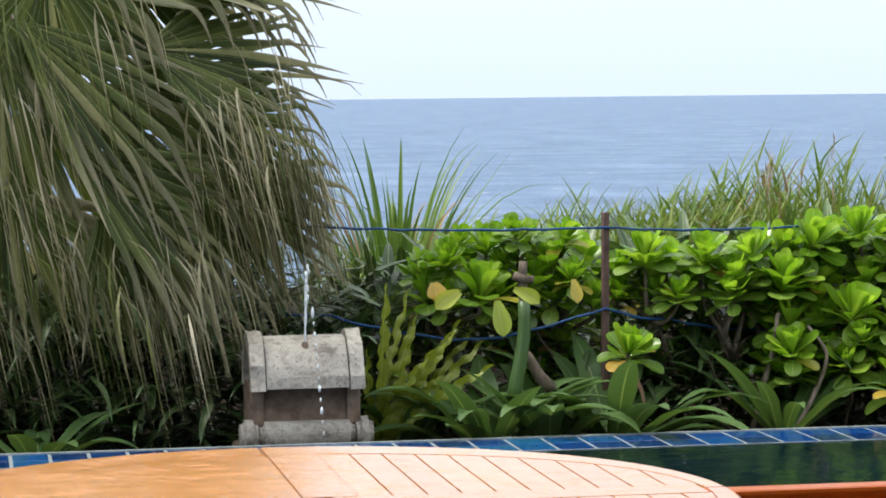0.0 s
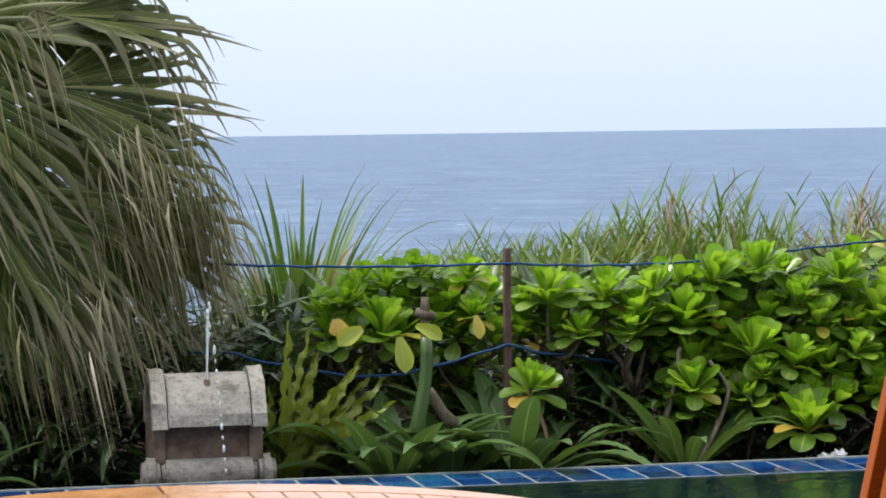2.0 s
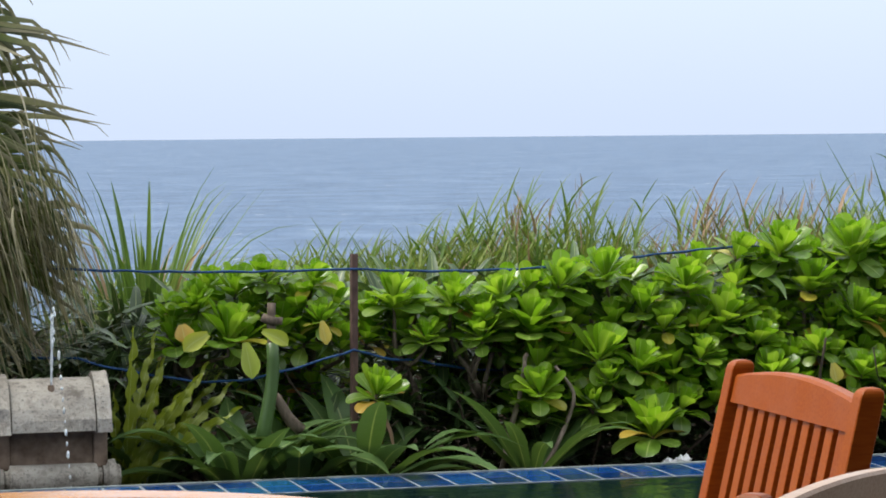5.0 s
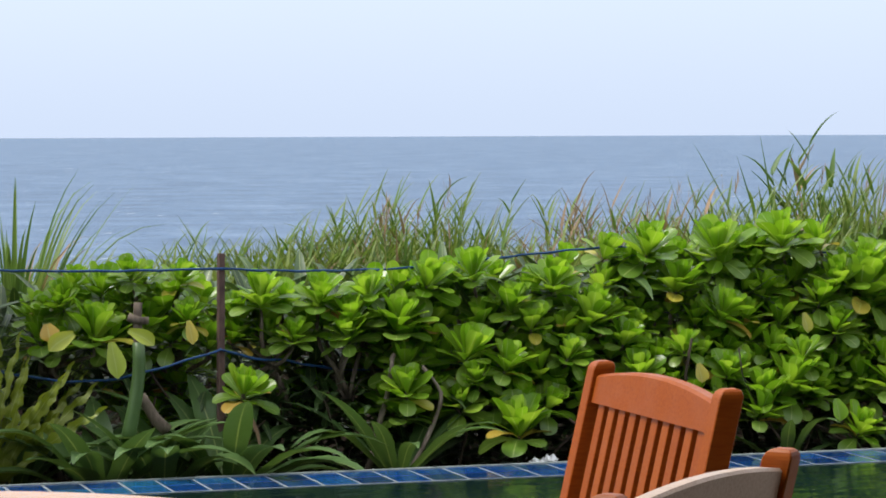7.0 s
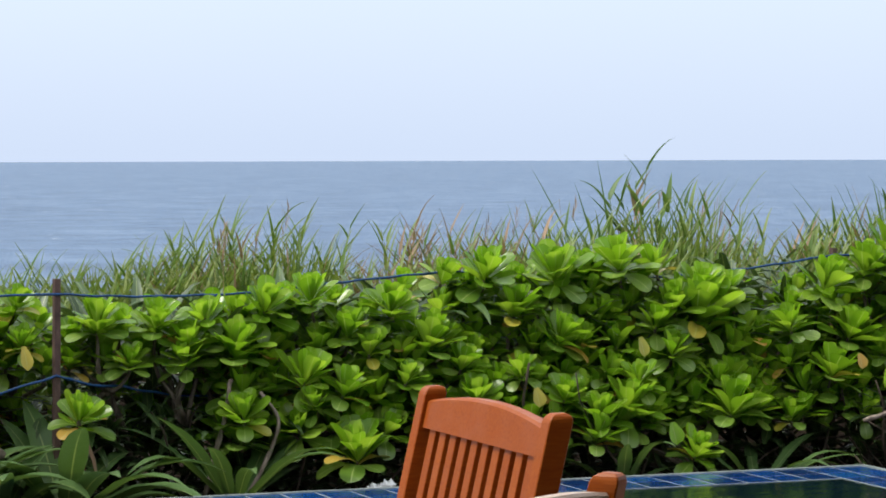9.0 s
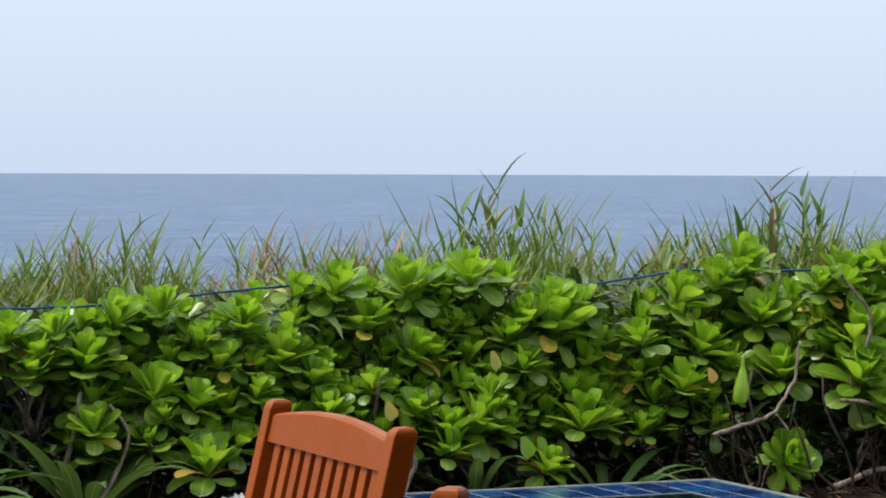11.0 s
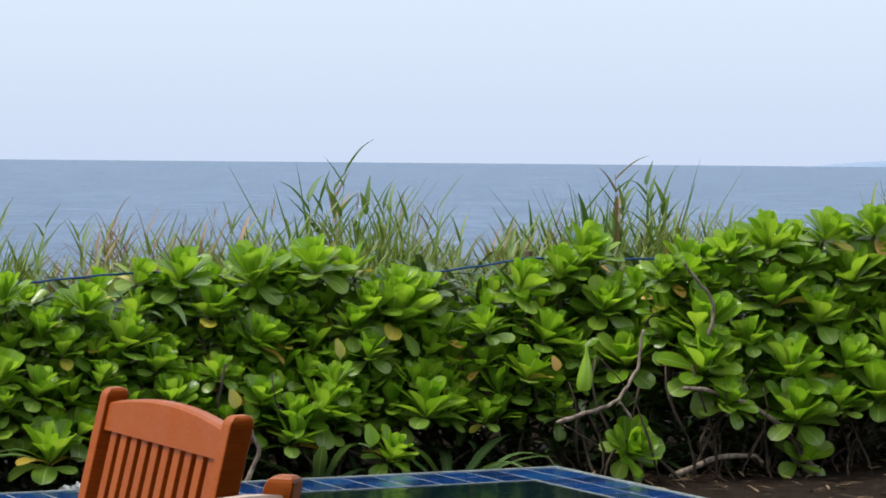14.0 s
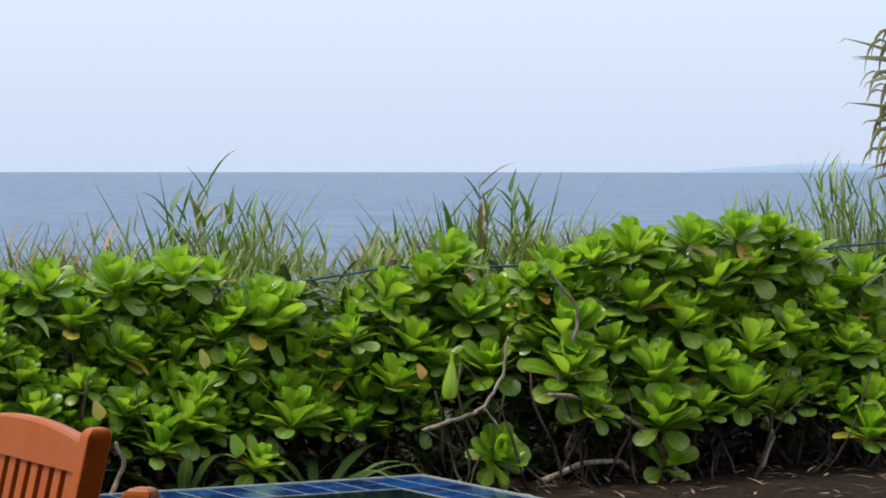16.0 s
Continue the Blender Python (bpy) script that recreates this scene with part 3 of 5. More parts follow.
def water_jet():
    """A thin jet that rises, breaks up and falls in drops."""
    rng = chance(9)
    verts, faces = [], []
    x, y = LX + 0.0, LY - 0.1
    path = [Vector((x + 0.006 * i / 8, y - 0.003 * i, 0.36 + 0.30 * i / 8)) for i in range(9)]
    tube(verts, faces, path, [0.0032 + 0.003 * (i / 8) + 0.0025 * rng.random() for i in range(9)], 7)
    bm = bmesh.new()
    me = mesh("jet", verts, faces, DROPS)
    bm.from_mesh(me)
    for i in range(26):
        k = i / 25
        if i < 12:
            p = (x + 0.008 + rng.uniform(-0.007, 0.007), y - 0.03 - rng.uniform(0, 0.02), 0.68 - 0.16 * i / 12 + rng.uniform(-0.01, 0.01))
        else:
            p = (x + 0.02 + 0.025 * (i - 12) / 13, y - 0.1 - 0.012 * (i - 12), 0.50 - 0.55 * (i - 12) / 13)
        s = rng.uniform(0.004, 0.009)
        bmesh.ops.create_icosphere(bm, subdivisions=1, radius=s, matrix=Matrix.Translation(p) @ Matrix.Diagonal((0.8, 0.8, rng.uniform(1.0, 2.6), 1)))
    ob = part("water_jet", bm, mat=DROPS)
    for poly in ob.data.polygons:
        poly.use_smooth = True
    tagged(ob, "thin clear water jet breaking into drops over the stone", "water jet", kind="stuff")


water_jet()

# ---- fence of thin posts and blue rope ----
def fence_y(x):
    """The fence runs in front of the hedge at its west end and inside it further east."""
    return float(np.interp(x, [0.4, 1.5, 2.65, 3.2, 4.2], [12.35, 11.45, 11.38, 11.62, 11.8]))


for x, top_z in ((-1.05, 0.83), (2.617, 0.859), (6.465, 0.917), (10.2, 1.02)):
    y = fence_y(x)
    p = thing("fence_post", (x, y, GROUND_Z), "thin rusty brown metal fence post", "post", "fence posts")
    bm = bmesh.new()
    h = top_z - GROUND_Z
    box(bm, (-0.013, -0.013, -0.2), (0.013, -0.008, h), 0.001)
    box(bm, (-0.013, -0.0078, -0.2), (-0.008, 0.013, h), 0.001)
    part("angle_bar", bm, p, at=pose(0, 0, 0, 0, 0.6, 12), mat=POST)


def rope(label, knots, r=0.0054):
    """A twisted rope hung through its knots: x, z and sag of each span."""
    pts = []
    for (x0, z0, s0), (x1, z1, _) in zip(knots, knots[1:]):
        n = 14
        for i in range(n):
            t = i / n
            x = x0 + (x1 - x0) * t
            pts.append(Vector((x, fence_y(x) - 0.022 + 0.004 * math.sin(x0 * 5 + 7 * t), z0 + (z1 - z0) * t - s0 * 4 * t * (1 - t) + 0.0025 * math.sin(31 * x))))
    pts.append(Vector((knots[-1][0], fence_y(knots[-1][0]) - 0.022, knots[-1][1])))
    verts, faces = [], []
    tube(verts, faces, pts, [r * (1 + 0.12 * math.sin(i * 2.1)) for i in range(len(pts))], 7)
    tagged(new("rope", mesh("rope", verts, faces, ROPE)), label, "rope", "fence ropes")


rope("upper blue nylon rope strung along the fence posts", [(-1.05, 0.82, 0.03), (1.42, 0.818, 0.012), (2.617, 0.797, 0.012), (3.5, 0.767, 0.0), (4.52, 0.842, 0.02), (5.57, 0.797, 0.012), (6.465, 0.885, 0.03), (9.09, 0.941, 0.0), (10.2, 1.0, 0.0)])
rope("lower blue nylon rope sagging between the fence posts", [(-1.05, 0.47, 0.02), (1.48, 0.448, 0.008), (1.80, 0.372, 0.008), (2.05, 0.340, 0.006), (2.25, 0.362, 0.006), (2.617, 0.460, 0.014), (2.94, 0.395, 0.010), (3.3, 0.33, 0.0), (4.6, 0.36, 0.03), (6.465, 0.43, 0.05), (10.2, 0.5, 0.0)])

# ---- beach shrubs: rosettes of glossy leaves ----
SHRUBS = [
    [(1.98, 0.68, 0.12), (2.11, 0.57, 0.18), (2.28, 0.78, 0.1), (2.5, 0.6, 0.1), (2.5, 0.76, 0.11)],
    [(2.83, 0.69, 0.15), (2.95, 0.52, 0.11), (3.09, 0.68, 0.14), (3.18, 0.52, 0.12), (3.21, 0.59, 0.14), (3.3, 0.69, 0.12), (3.4, 0.29, 0.13)],
    [(3.42, 0.58, 0.17), (3.59, 0.73, 0.15), (3.71, 0.44, 0.16), (3.72, 0.32, 0.1), (3.79, 0.77, 0.14), (3.87, 0.14, 0.17), (3.88, 0.39, 0.14), (3.94, 0.63, 0.14), (4.01, 0.54, 0.12), (4.16, 0.41, 0.11), (4.16, 0.72, 0.15)],
    [(4.31, 0.58, 0.17), (4.44, 0.47, 0.12), (4.46, 0.33, 0.13), (4.64, 0.86, 0.17), (4.7, 0.43, 0.11), (4.74, 0.71, 0.15), (4.88, 0.32, 0.12), (4.94, 0.58, 0.15), (4.97, 0.86, 0.18), (5.0, 0.16, 0.14), (5.02, 0.24, 0.15), (5.18, 0.28, 0.17)],
    [(5.25, 0.38, 0.13), (5.29, 0.9, 0.17), (5.41, 0.62, 0.13), (5.45, 0.07, 0.13), (5.45, 0.5, 0.13), (5.51, 0.7, 0.16), (5.66, 0.69, 0.22), (5.68, 0.27, 0.17), (5.69, 0.79, 0.13), (6.07, 0.6, 0.13)],
    [(6.24, 0.4, 0.15), (6.34, 0.78, 0.18), (6.39, 0.57, 0.16), (6.51, 0.48, 0.11), (6.58, 0.86, 0.16), (6.74, 0.69, 0.16), (6.74, 0.94, 0.16), (6.77, 0.45, 0.19), (6.92, 0.84, 0.12), (6.99, 0.44, 0.21)],
    [(7.04, 0.63, 0.21), (7.05, 0.85, 0.13), (7.07, 0.27, 0.13), (7.27, 0.55, 0.13), (7.32, 0.94, 0.15), (7.41, 0.22, 0.19), (7.46, 0.42, 0.21), (7.49, 0.75, 0.19), (7.54, 1.01, 0.19), (7.66, 0.25, 0.13), (7.71, 0.65, 0.16), (7.71, 0.89, 0.14), (7.79, 0.44, 0.16)],
    [(7.9, 1.03, 0.15), (7.91, 0.31, 0.19), (7.98, 0.84, 0.17), (8.07, 0.53, 0.17), (8.17, 1.05, 0.16), (8.21, 0.89, 0.17), (8.33, 0.6, 0.14), (8.39, 1.05, 0.14), (8.57, 0.96, 0.17), (8.59, 0.11, 0.17), (8.59, 0.7, 0.13), (8.64, 0.5, 0.15), (8.68, 0.26, 0.14)],
    [(8.88, 0.83, 0.17)],
]


def leaf_mesh(name, mat, length, wide, curl, cup):
    """One spoon-shaped leaf along +y, its upper face up, the margin slightly wavy."""
    verts, faces, uvs = [], [], []
    shape = [(0.0, 0.16), (0.18, 0.28), (0.36, 0.52), (0.53, 0.82), (0.68, 0.99), (0.80, 1.0), (0.90, 0.88), (0.965, 0.63), (1.0, 0.28)]
    for i, (t, w) in enumerate(shape):
        a = curl * t
        y = length * (math.sin(a) / curl if abs(curl) > 1e-3 else t)
        z = -length * ((1 - math.cos(a)) / curl if abs(curl) > 1e-3 else 0)
        for k, u in enumerate((-1, -0.5, 0, 0.5, 1)):
            verts.append((u * w * wide / 2, y, z + cup * wide * w * u * u * 0.5 + 0.016 * wide * math.sin(9 * t + 3 * u)))
            uvs.append(((u + 1) / 2, t))
    for i in range(len(shape) - 1):
        for k in range(4):
            q = 5 * i + k
            faces.append((q, q + 1, q + 6, q + 5))
    return mesh(name, verts, faces, mat, uvs)


LEAVES = {
    "young": [leaf_mesh("leaf", SHRUB_YOUNG, 1, w, c, u) for w, c, u in ((0.42, -0.3, 0.40), (0.46, -0.15, 0.34), (0.48, 0.1, 0.36))],
    "grown": [leaf_mesh("leaf", SHRUB_LEAF, 1, w, c, u) for w, c, u in ((0.47, 0.15, 0.26), (0.51, 0.4, 0.20), (0.54, -0.1, 0.28), (0.48, 0.6, 0.2))],
    "low": [leaf_mesh("leaf", SHRUB_BIG, 1, w, c, u) for w, c, u in ((0.52, 0.9, 0.18), (0.56, 0.6, 0.14), (0.53, 1.2, 0.18))],
    "old": [leaf_mesh("leaf", SHRUB_OLD, 1, w, c, u) for w, c, u in ((0.46, 0.9, 0.3), (0.50, 0.6, 0.25))],
}


def arrays(me):
    """A leaf's points, faces and the place along it, for joining."""
    v = np.empty(len(me.vertices) * 3)
    me.vertices.foreach_get("co", v)
    uv = {l.vertex_index: tuple(me.uv_layers[0].data[i].uv) for i, l in enumerate(me.loops)}
    return v.reshape(-1, 3), [tuple(p.vertices) for p in me.polygons], [uv[i] for i in range(len(me.vertices))]


LEAF_ARRAYS = {me.name: arrays(me) for group in LEAVES.values() for me in group}


def rosette(parent, origin, centre, root, size, rng, count, axis=None, yellow=0.04, thin=0.006, heap=None):
    """A branch from root to centre with a rosette of leaves at its end; positions relative to the shrub at origin."""
    centre, root, origin = Vector(centre), Vector(root), Vector(origin)
    axis = Vector(axis or (rng.uniform(-0.34, 0.34), rng.uniform(-0.5, 0.0), 1.0)).normalized()
    foot = centre - axis * size * 0.75
    path = bend(root, foot, rng, 0.05, 5) + [centre - axis * size * 0.3, centre]
    verts, faces = [], []
    n = len(path)
    tube(verts, faces, [p - origin for p in path], [thin * (2.0 - 1.1 * i / (n - 1)) for i in range(n)], 6)
    branch = part("branch", mesh("branch", verts, faces, BARK), parent)
    ref = axis.cross(Vector((0.2, 0.9, 0.1))).normalized()
    ref2 = axis.cross(ref)
    turn = rng.uniform(0, 6.28)
    for k in range(count):
        t = (k + 0.5) / count
        phi = turn + k * 2.39996 + rng.uniform(-0.2, 0.2)
        tilt = radians(11 + 70 * t ** 1.05 + rng.uniform(-10, 10))
        radial = math.cos(phi) * ref + math.sin(phi) * ref2
        d = math.cos(tilt) * axis + math.sin(tilt) * radial
        nrm = math.sin(tilt) * axis - math.cos(tilt) * radial
        roll = rng.uniform(-0.25, 0.25)
        x = d.cross(nrm)
        x, nrm = math.cos(roll) * x + math.sin(roll) * nrm, math.cos(roll) * nrm - math.sin(roll) * x
        length = size * (0.72 + 0.42 * min(1, t * 2.2)) * rng.uniform(0.82, 1.12)
        kind = "young" if t < 0.45 else "grown" if t < 0.82 else "low"
        if t > 0.7 and rng.random() < yellow * 3:
            kind = "old"
        base = centre - axis * size * (0.22 + 0.36 * t) - origin
        m = Matrix((x * length, d * length, nrm * length)).transposed().to_4x4()
        m.translation = base
        chosen = rng.choice(LEAVES[kind])
        if heap is None:
            part("leaf", chosen, branch, at=m)
        else:
            v, fs, uv = LEAF_ARRAYS[chosen.name]
            verts, faces, uvs = heap.setdefault(kind, ([], [], []))
            first, mm = len(verts), np.array(m)
            verts.extend(map(tuple, v @ mm[:3, :3].T + mm[:3, 3]))
            faces.extend(tuple(i + first for i in f) for f in fs)
            uvs.extend(uv)
    return branch


def beach_shrub(index, tips):
    rng = chance(100 + index)
    xs = [x for x, _, _ in tips]
    mid = sum(xs) / len(xs)
    y0 = 11.65 if mid < 6.9 else 11.3
    origin = Vector((mid, y0, height(mid, y0)))
    shrub = thing("beach_shrub", origin, "leafy beach shrub with glossy bright green rosettes", "shrub", "hedge shrubs")
    # a few crooked stems
    forks = []
    for k in range(3):
        fx = mid + (k - 1) * 0.27 + rng.uniform(-0.08, 0.08)
        fork = Vector((fx, y0 + rng.uniform(-0.15, 0.2), 0.22 + rng.uniform(-0.04, 0.16)))
        foot = Vector((fx + rng.uniform(-0.2, 0.2), y0 + rng.uniform(-0.1, 0.2), height(fx, y0) - 0.03))
        verts, faces = [], []
        path = bend(foot, fork, rng, 0.05, 6)
        tube(verts, faces, [p - origin for p in path], [0.019 - 0.008 * i / 6 for i in range(7)], 8)
        part("stem", mesh("stem", verts, faces, BARK), shrub)
        forks.append(fork)
    top = {}
    for x, z, r in tips:
        y = 11.1 + 0.6 * min(max(z, 0) / 0.95, 1) - (0.35 if x > 6.9 else 0)
        root = min(forks, key=lambda f: (f.x - x) ** 2)
        if z < 0.3:
            root = root.lerp(Vector((root.x, root.y, 0.05)), 0.6)
        rosette(shrub, origin, (x, y, z), root, r * 0.97, rng, rng.randint(25, 30), yellow=0.07 if x < 2.6 else 0.025)
    # rosettes that close the gaps between the large ones, then a darker layer behind
    lo, hi = min(xs) - 0.1, max(xs) + 0.1
    taken, heap = [(x, z) for x, z, _ in tips], {}
    for k in range(900):
        x = rng.uniform(lo, hi)
        near = [z for a, z, _ in tips if abs(a - x) < 0.22] or [0.6]
        floor_z = 0.5 if x < 3.35 else 0.36 if 6.45 < x < 7.35 else 0.2
        z = rng.uniform(floor_z, max(floor_z + 0.02, max(near) - 0.02))
        if min((a - x) ** 2 + (b - z) ** 2 for a, b in taken) < 0.084 ** 2:
            continue
        taken.append((x, z))
        y = 11.17 + 0.6 * min(max(z, 0) / 0.95, 1) + rng.uniform(0.0, 0.12) - (0.35 if x > 6.9 else 0)
        root = min(forks, key=lambda f: (f.x - x) ** 2)
        rosette(shrub, origin, (x, y, z), root, rng.uniform(0.105, 0.14), rng, rng.randint(18, 22), yellow=0.02, heap=heap)
    for k in range(int(34 * (hi - lo))):
        x = rng.uniform(lo, hi)
        near = [z for a, z, _ in tips if abs(a - x) < 0.25] or [0.6]
        z = rng.uniform(0.15, max(0.4, max(near) - 0.08))
        y = 11.55 + 0.45 * z + rng.uniform(0.05, 0.35) - (0.3 if x > 6.9 else 0)
        root = min(forks, key=lambda f: (f.x - x) ** 2)
        rosette(shrub, origin, (x, y, z), root, rng.uniform(0.12, 0.16), rng, 12, yellow=0.04, heap=heap)
    for kind, (verts, faces, uvs) in heap.items():
        tagged(part("inner_foliage", mesh("inner_foliage", verts, faces, INNER[kind], uvs), shrub, "smaller leaf rosettes inside the shrub"), kind="stuff")


for i, tips in enumerate(SHRUBS):
    beach_shrub(i, tips)


def bare_branch(label, y, knots, r):
    """A crooked pale branch through its knots (x, z)."""
    pts = []
    for (x0, z0), (x1, z1) in zip(knots, knots[1:]):
        for k in range(4):
            t = k / 4
            pts.append(Vector((x0 + (x1 - x0) * t, y + 0.02 * math.sin(9 * (x0 + t)), z0 + (z1 - z0) * t)))
    pts.append(Vector((knots[-1][0], y, knots[-1][1])))
    for k in range(1, len(pts) - 1):
        pts[k] = (pts[k - 1] + 2 * pts[k] + pts[k + 1]) / 4
    verts, faces = [], []
    n = len(pts)
    tube(verts, faces, pts, [r * (0.75 + 0.5 * i / n) * (1 + 0.12 * math.sin(i * 2.3)) for i in range(n)], 8)
    tagged(new("bare_branch", mesh("bare_branch", verts, faces, BARE)), label, "branch", "bare hedge branches")


bare_branch("crooked pale grey branch bare of leaves", 10.95, [(6.613, 0.588), (6.598, 0.524), (6.591, 0.421), (6.547, 0.357), (6.498, 0.282), (6.448, 0.250), (6.384, 0.232), (6.308, 0.215), (6.169, 0.180)], 0.0085)
bare_branch("thin pale side branch reaching to the soil", 11.03, [(6.53, 0.262), (6.591, 0.195), (6.631, 0.116), (6.661, -0.1)], 0.0075)
bare_branch("short bent pale twig among the leaves", 11.0, [(6.847, 0.890), (6.931, 0.800), (7.008, 0.726), (7.023, 0.648), (6.992, 0.548)], 0.008)
bare_branch("thick pale slanting branch under the leaves", 10.92, [(6.801, 0.318), (6.929, 0.309), (7.146, 0.243), (7.366, 0.120), (7.565, -0.130)], 0.012)
bare_branch("low root lying above the soil", 11.0, [(7.30, -0.06), (7.261, -0.015), (7.042, -0.016), (6.8, -0.10)], 0.013)
bare_branch("twisting pale branch under the hedge", 11.28, [(3.47, 0.37), (3.56, 0.256), (3.534, 0.15), (3.40, -0.10)], 0.009)
bare_branch("straight grey stem under the hedge", 11.35, [(3.36, 0.42), (3.35, 0.34), (3.325, 0.22), (3.24, -0.10)], 0.011)
bare_branch("bent grey stem under the hedge", 11.12, [(4.75, 0.18), (4.80, 0.08), (4.70, -0.10)], 0.01)
bare_branch("forked grey stem at the hedge end", 10.95, [(8.05, 0.16), (8.1, 0.06), (8.02, -0.10)], 0.012)

# curled and yellow leaves that hang in the hedge
for x, y, z, ln, wide, dry in ((4.66, 11.12, 0.36, 0.085, 0.06, 1), (5.25, 11.0, 0.20, 0.10, 0.07, 0), (6.17, 11.0, 0.475, 0.07, 0.05, 1), (5.2, 11.22, 0.56, 0.09, 0.05, 1), (2.099, 11.05, 0.525, 0.15, 0.075, 2), (1.847, 11.08, 0.603, 0.075, 0.08, 1), (1.951, 11.06, 0.563, 0.13, 0.07, 2), (2.171, 11.06, 0.569, 0.12, 0.06, 2), (2.425, 11.1, 0.601, 0.10, 0.05, 1)):
    verts, faces, uvs = [], [], []
    blade(verts, faces, uvs, (0, 0, 0), ((0.15, -0.3, -1) if dry < 2 or ln > 0.14 else (-0.9 if ln > 0.125 else 0.9, -0.3, -0.4)), ln, wide, 0.3, chance(int(x * 90)), 7, lambda s: (0.3 + 1.4 * s) * (1 - s ** 4) + 0.05, 0.3, face=(0, -1, 0.3))
    ob = new("hanging_leaf", mesh("hanging_leaf", verts, faces, (SHRUB_YOUNG, SHRUB_OLD, LIME)[dry], uvs))
    ob.location = (x, y, z)
    tagged(ob, "withered yellow leaf hanging in the hedge" if dry == 1 else "pale yellow-green leaf hanging in the hedge", "leaf", "hanging leaves")

# one pale leaf rolled into a hanging bell
verts, faces, uvs = [], [], []
for i in range(11):
    t = i / 10
    r = 0.007 + 0.008 * t + 0.021 * min(1.0, max(0.0, (t - 0.22) / 0.45)) ** 0.8 - 0.010 * max(0.0, (t - 0.85) / 0.15) ** 2
    for j in range(13):
        a = math.radians(-250 + 320 * j / 12)
        q = r * (1 + 0.13 * math.cos(5 * a))
        verts.append((q * math.cos(a) - 0.012 * t * t, q * math.sin(a), -0.205 * t + (0.008 * math.cos(7 * a) if i == 10 else 0)))
        uvs.append((j / 12, t))
for i in range(10):
    for j in range(12):
        k = 13 * i + j
        faces.append((k, k + 1, k + 14, k + 13))
ob = new("hanging_leaf", mesh("hanging_leaf", verts, faces, SHRUB_YOUNG, uvs))
ob.location = (6.322, 10.96, 0.525)
tagged(ob, "pale yellow-green leaf rolled into a hanging bell", "leaf", "hanging leaves")

# low rosettes that stand alone in front
for x, y, z, r, n, lab in ((2.685, 11.2, 0.32, 0.135, 24, "small shrub rosette with withered lower leaves"), (6.60, 11.0, 0.05, 0.15, 30, "low broad green rosette shrub beside the pool corner"), (7.47, 10.9, -0.02, 0.14, 12, "low glossy green rosette shrub on bare soil")):
    rng = chance(int(x * 100))
    o = Vector((x, y, height(x, y)))
    s = thing("rosette_shrub", o, lab, "shrub")
    if x < 3:
        for k in range(9):
            verts, faces, uvs = [], [], []
            blade(verts, faces, uvs, (rng.uniform(-0.03, 0.03), rng.uniform(-0.04, 0.0), z - o.z - 0.08), (rng.uniform(-0.7, 0.4), rng.uniform(-0.4, 0.1), -0.8), rng.uniform(0.16, 0.27), rng.uniform(0.02, 0.04), 1.5, rng, 8, None, 0.3)
            part("withered_leaf", mesh("withered_leaf", verts, faces, WITHERED, uvs), s, "brown withered hanging leaf")
    rosette(s, o, (x, y, z), (x + 0.02, y + 0.03, o.z - 0.02), r, rng, n, axis=(0.1, -0.5, 1) if x < 6 else (0.1, -1.0, 0.75), yellow=0.12 if x < 3 else 0.0, thin=0.009)


# ---- strap-leaved lilies, fern and dark understorey ----
def lily(x, y, label, blades, length, width, seed, lean=(0, 0), tall=0.5):
    rng = chance(seed)
    base = Vector((x, y, height(x, y)))
    t = thing("lily_plant", base, label, "plant", "lilies by the pool")
    prof = lambda s: (0.55 + 1.1 * s) * (1 - s ** 3) if s < 0.5 else (1.1) * (1 - ((s - 0.5) / 0.5) ** 2.0) + 0.02
    for k in range(blades):
        a = k * 2.4 + rng.uniform(-0.4, 0.4)
        e = rng.uniform(0.5, 1.5) * tall * 2
        d = Vector((math.cos(a) + lean[0], 0.7 * math.sin(a) + lean[1], e))
        verts, faces, uvs = [], [], []
        blade(verts, faces, uvs, (0.02 * math.cos(a), 0.02 * math.sin(a), 0), d, length * rng.uniform(0.7, 1.15), width * rng.uniform(0.8, 1.2), rng.uniform(0.25, 0.9), rng, 10, prof, 0.12, 0.4)
        part("leaf", mesh("leaf", verts, faces, LILY, uvs), t)
    return t


lily(2.08, 11.15, "clump of dark green strap-leaved lilies by the pool", 22, 0.58, 0.115, 21, tall=0.46)
lily(2.62, 11.2, "long arching strap-leaved lily by the pool", 16, 0.74, 0.10, 22, (0.4, -0.1), tall=0.36)
lily(2.32, 11.12, "broad dark green lily leaning over the pool edge", 13, 0.5, 0.11, 29, (0.0, -0.1), tall=0.5)
lily(3.35, 11.25, "dark green strap-leaved lily under the hedge", 13, 0.62, 0.075, 23, (0.1, 0), tall=0.4)
lily(1.75, 11.35, "dark green lily behind the fountain", 13, 0.45, 0.08, 24, tall=0.5)
lily(5.75, 11.15, "arching strap-leaved lily under the hedge", 9, 0.55, 0.05, 25, (0.5, 0), tall=0.35)
lily(5.1, 11.2, "dark green strap-leaved lily under the hedge", 8, 0.4, 0.05, 26, tall=0.35)
lily(0.25, 11.2, "dark broad-leaved plant beneath the palm", 10, 0.45, 0.09, 27, tall=0.35)


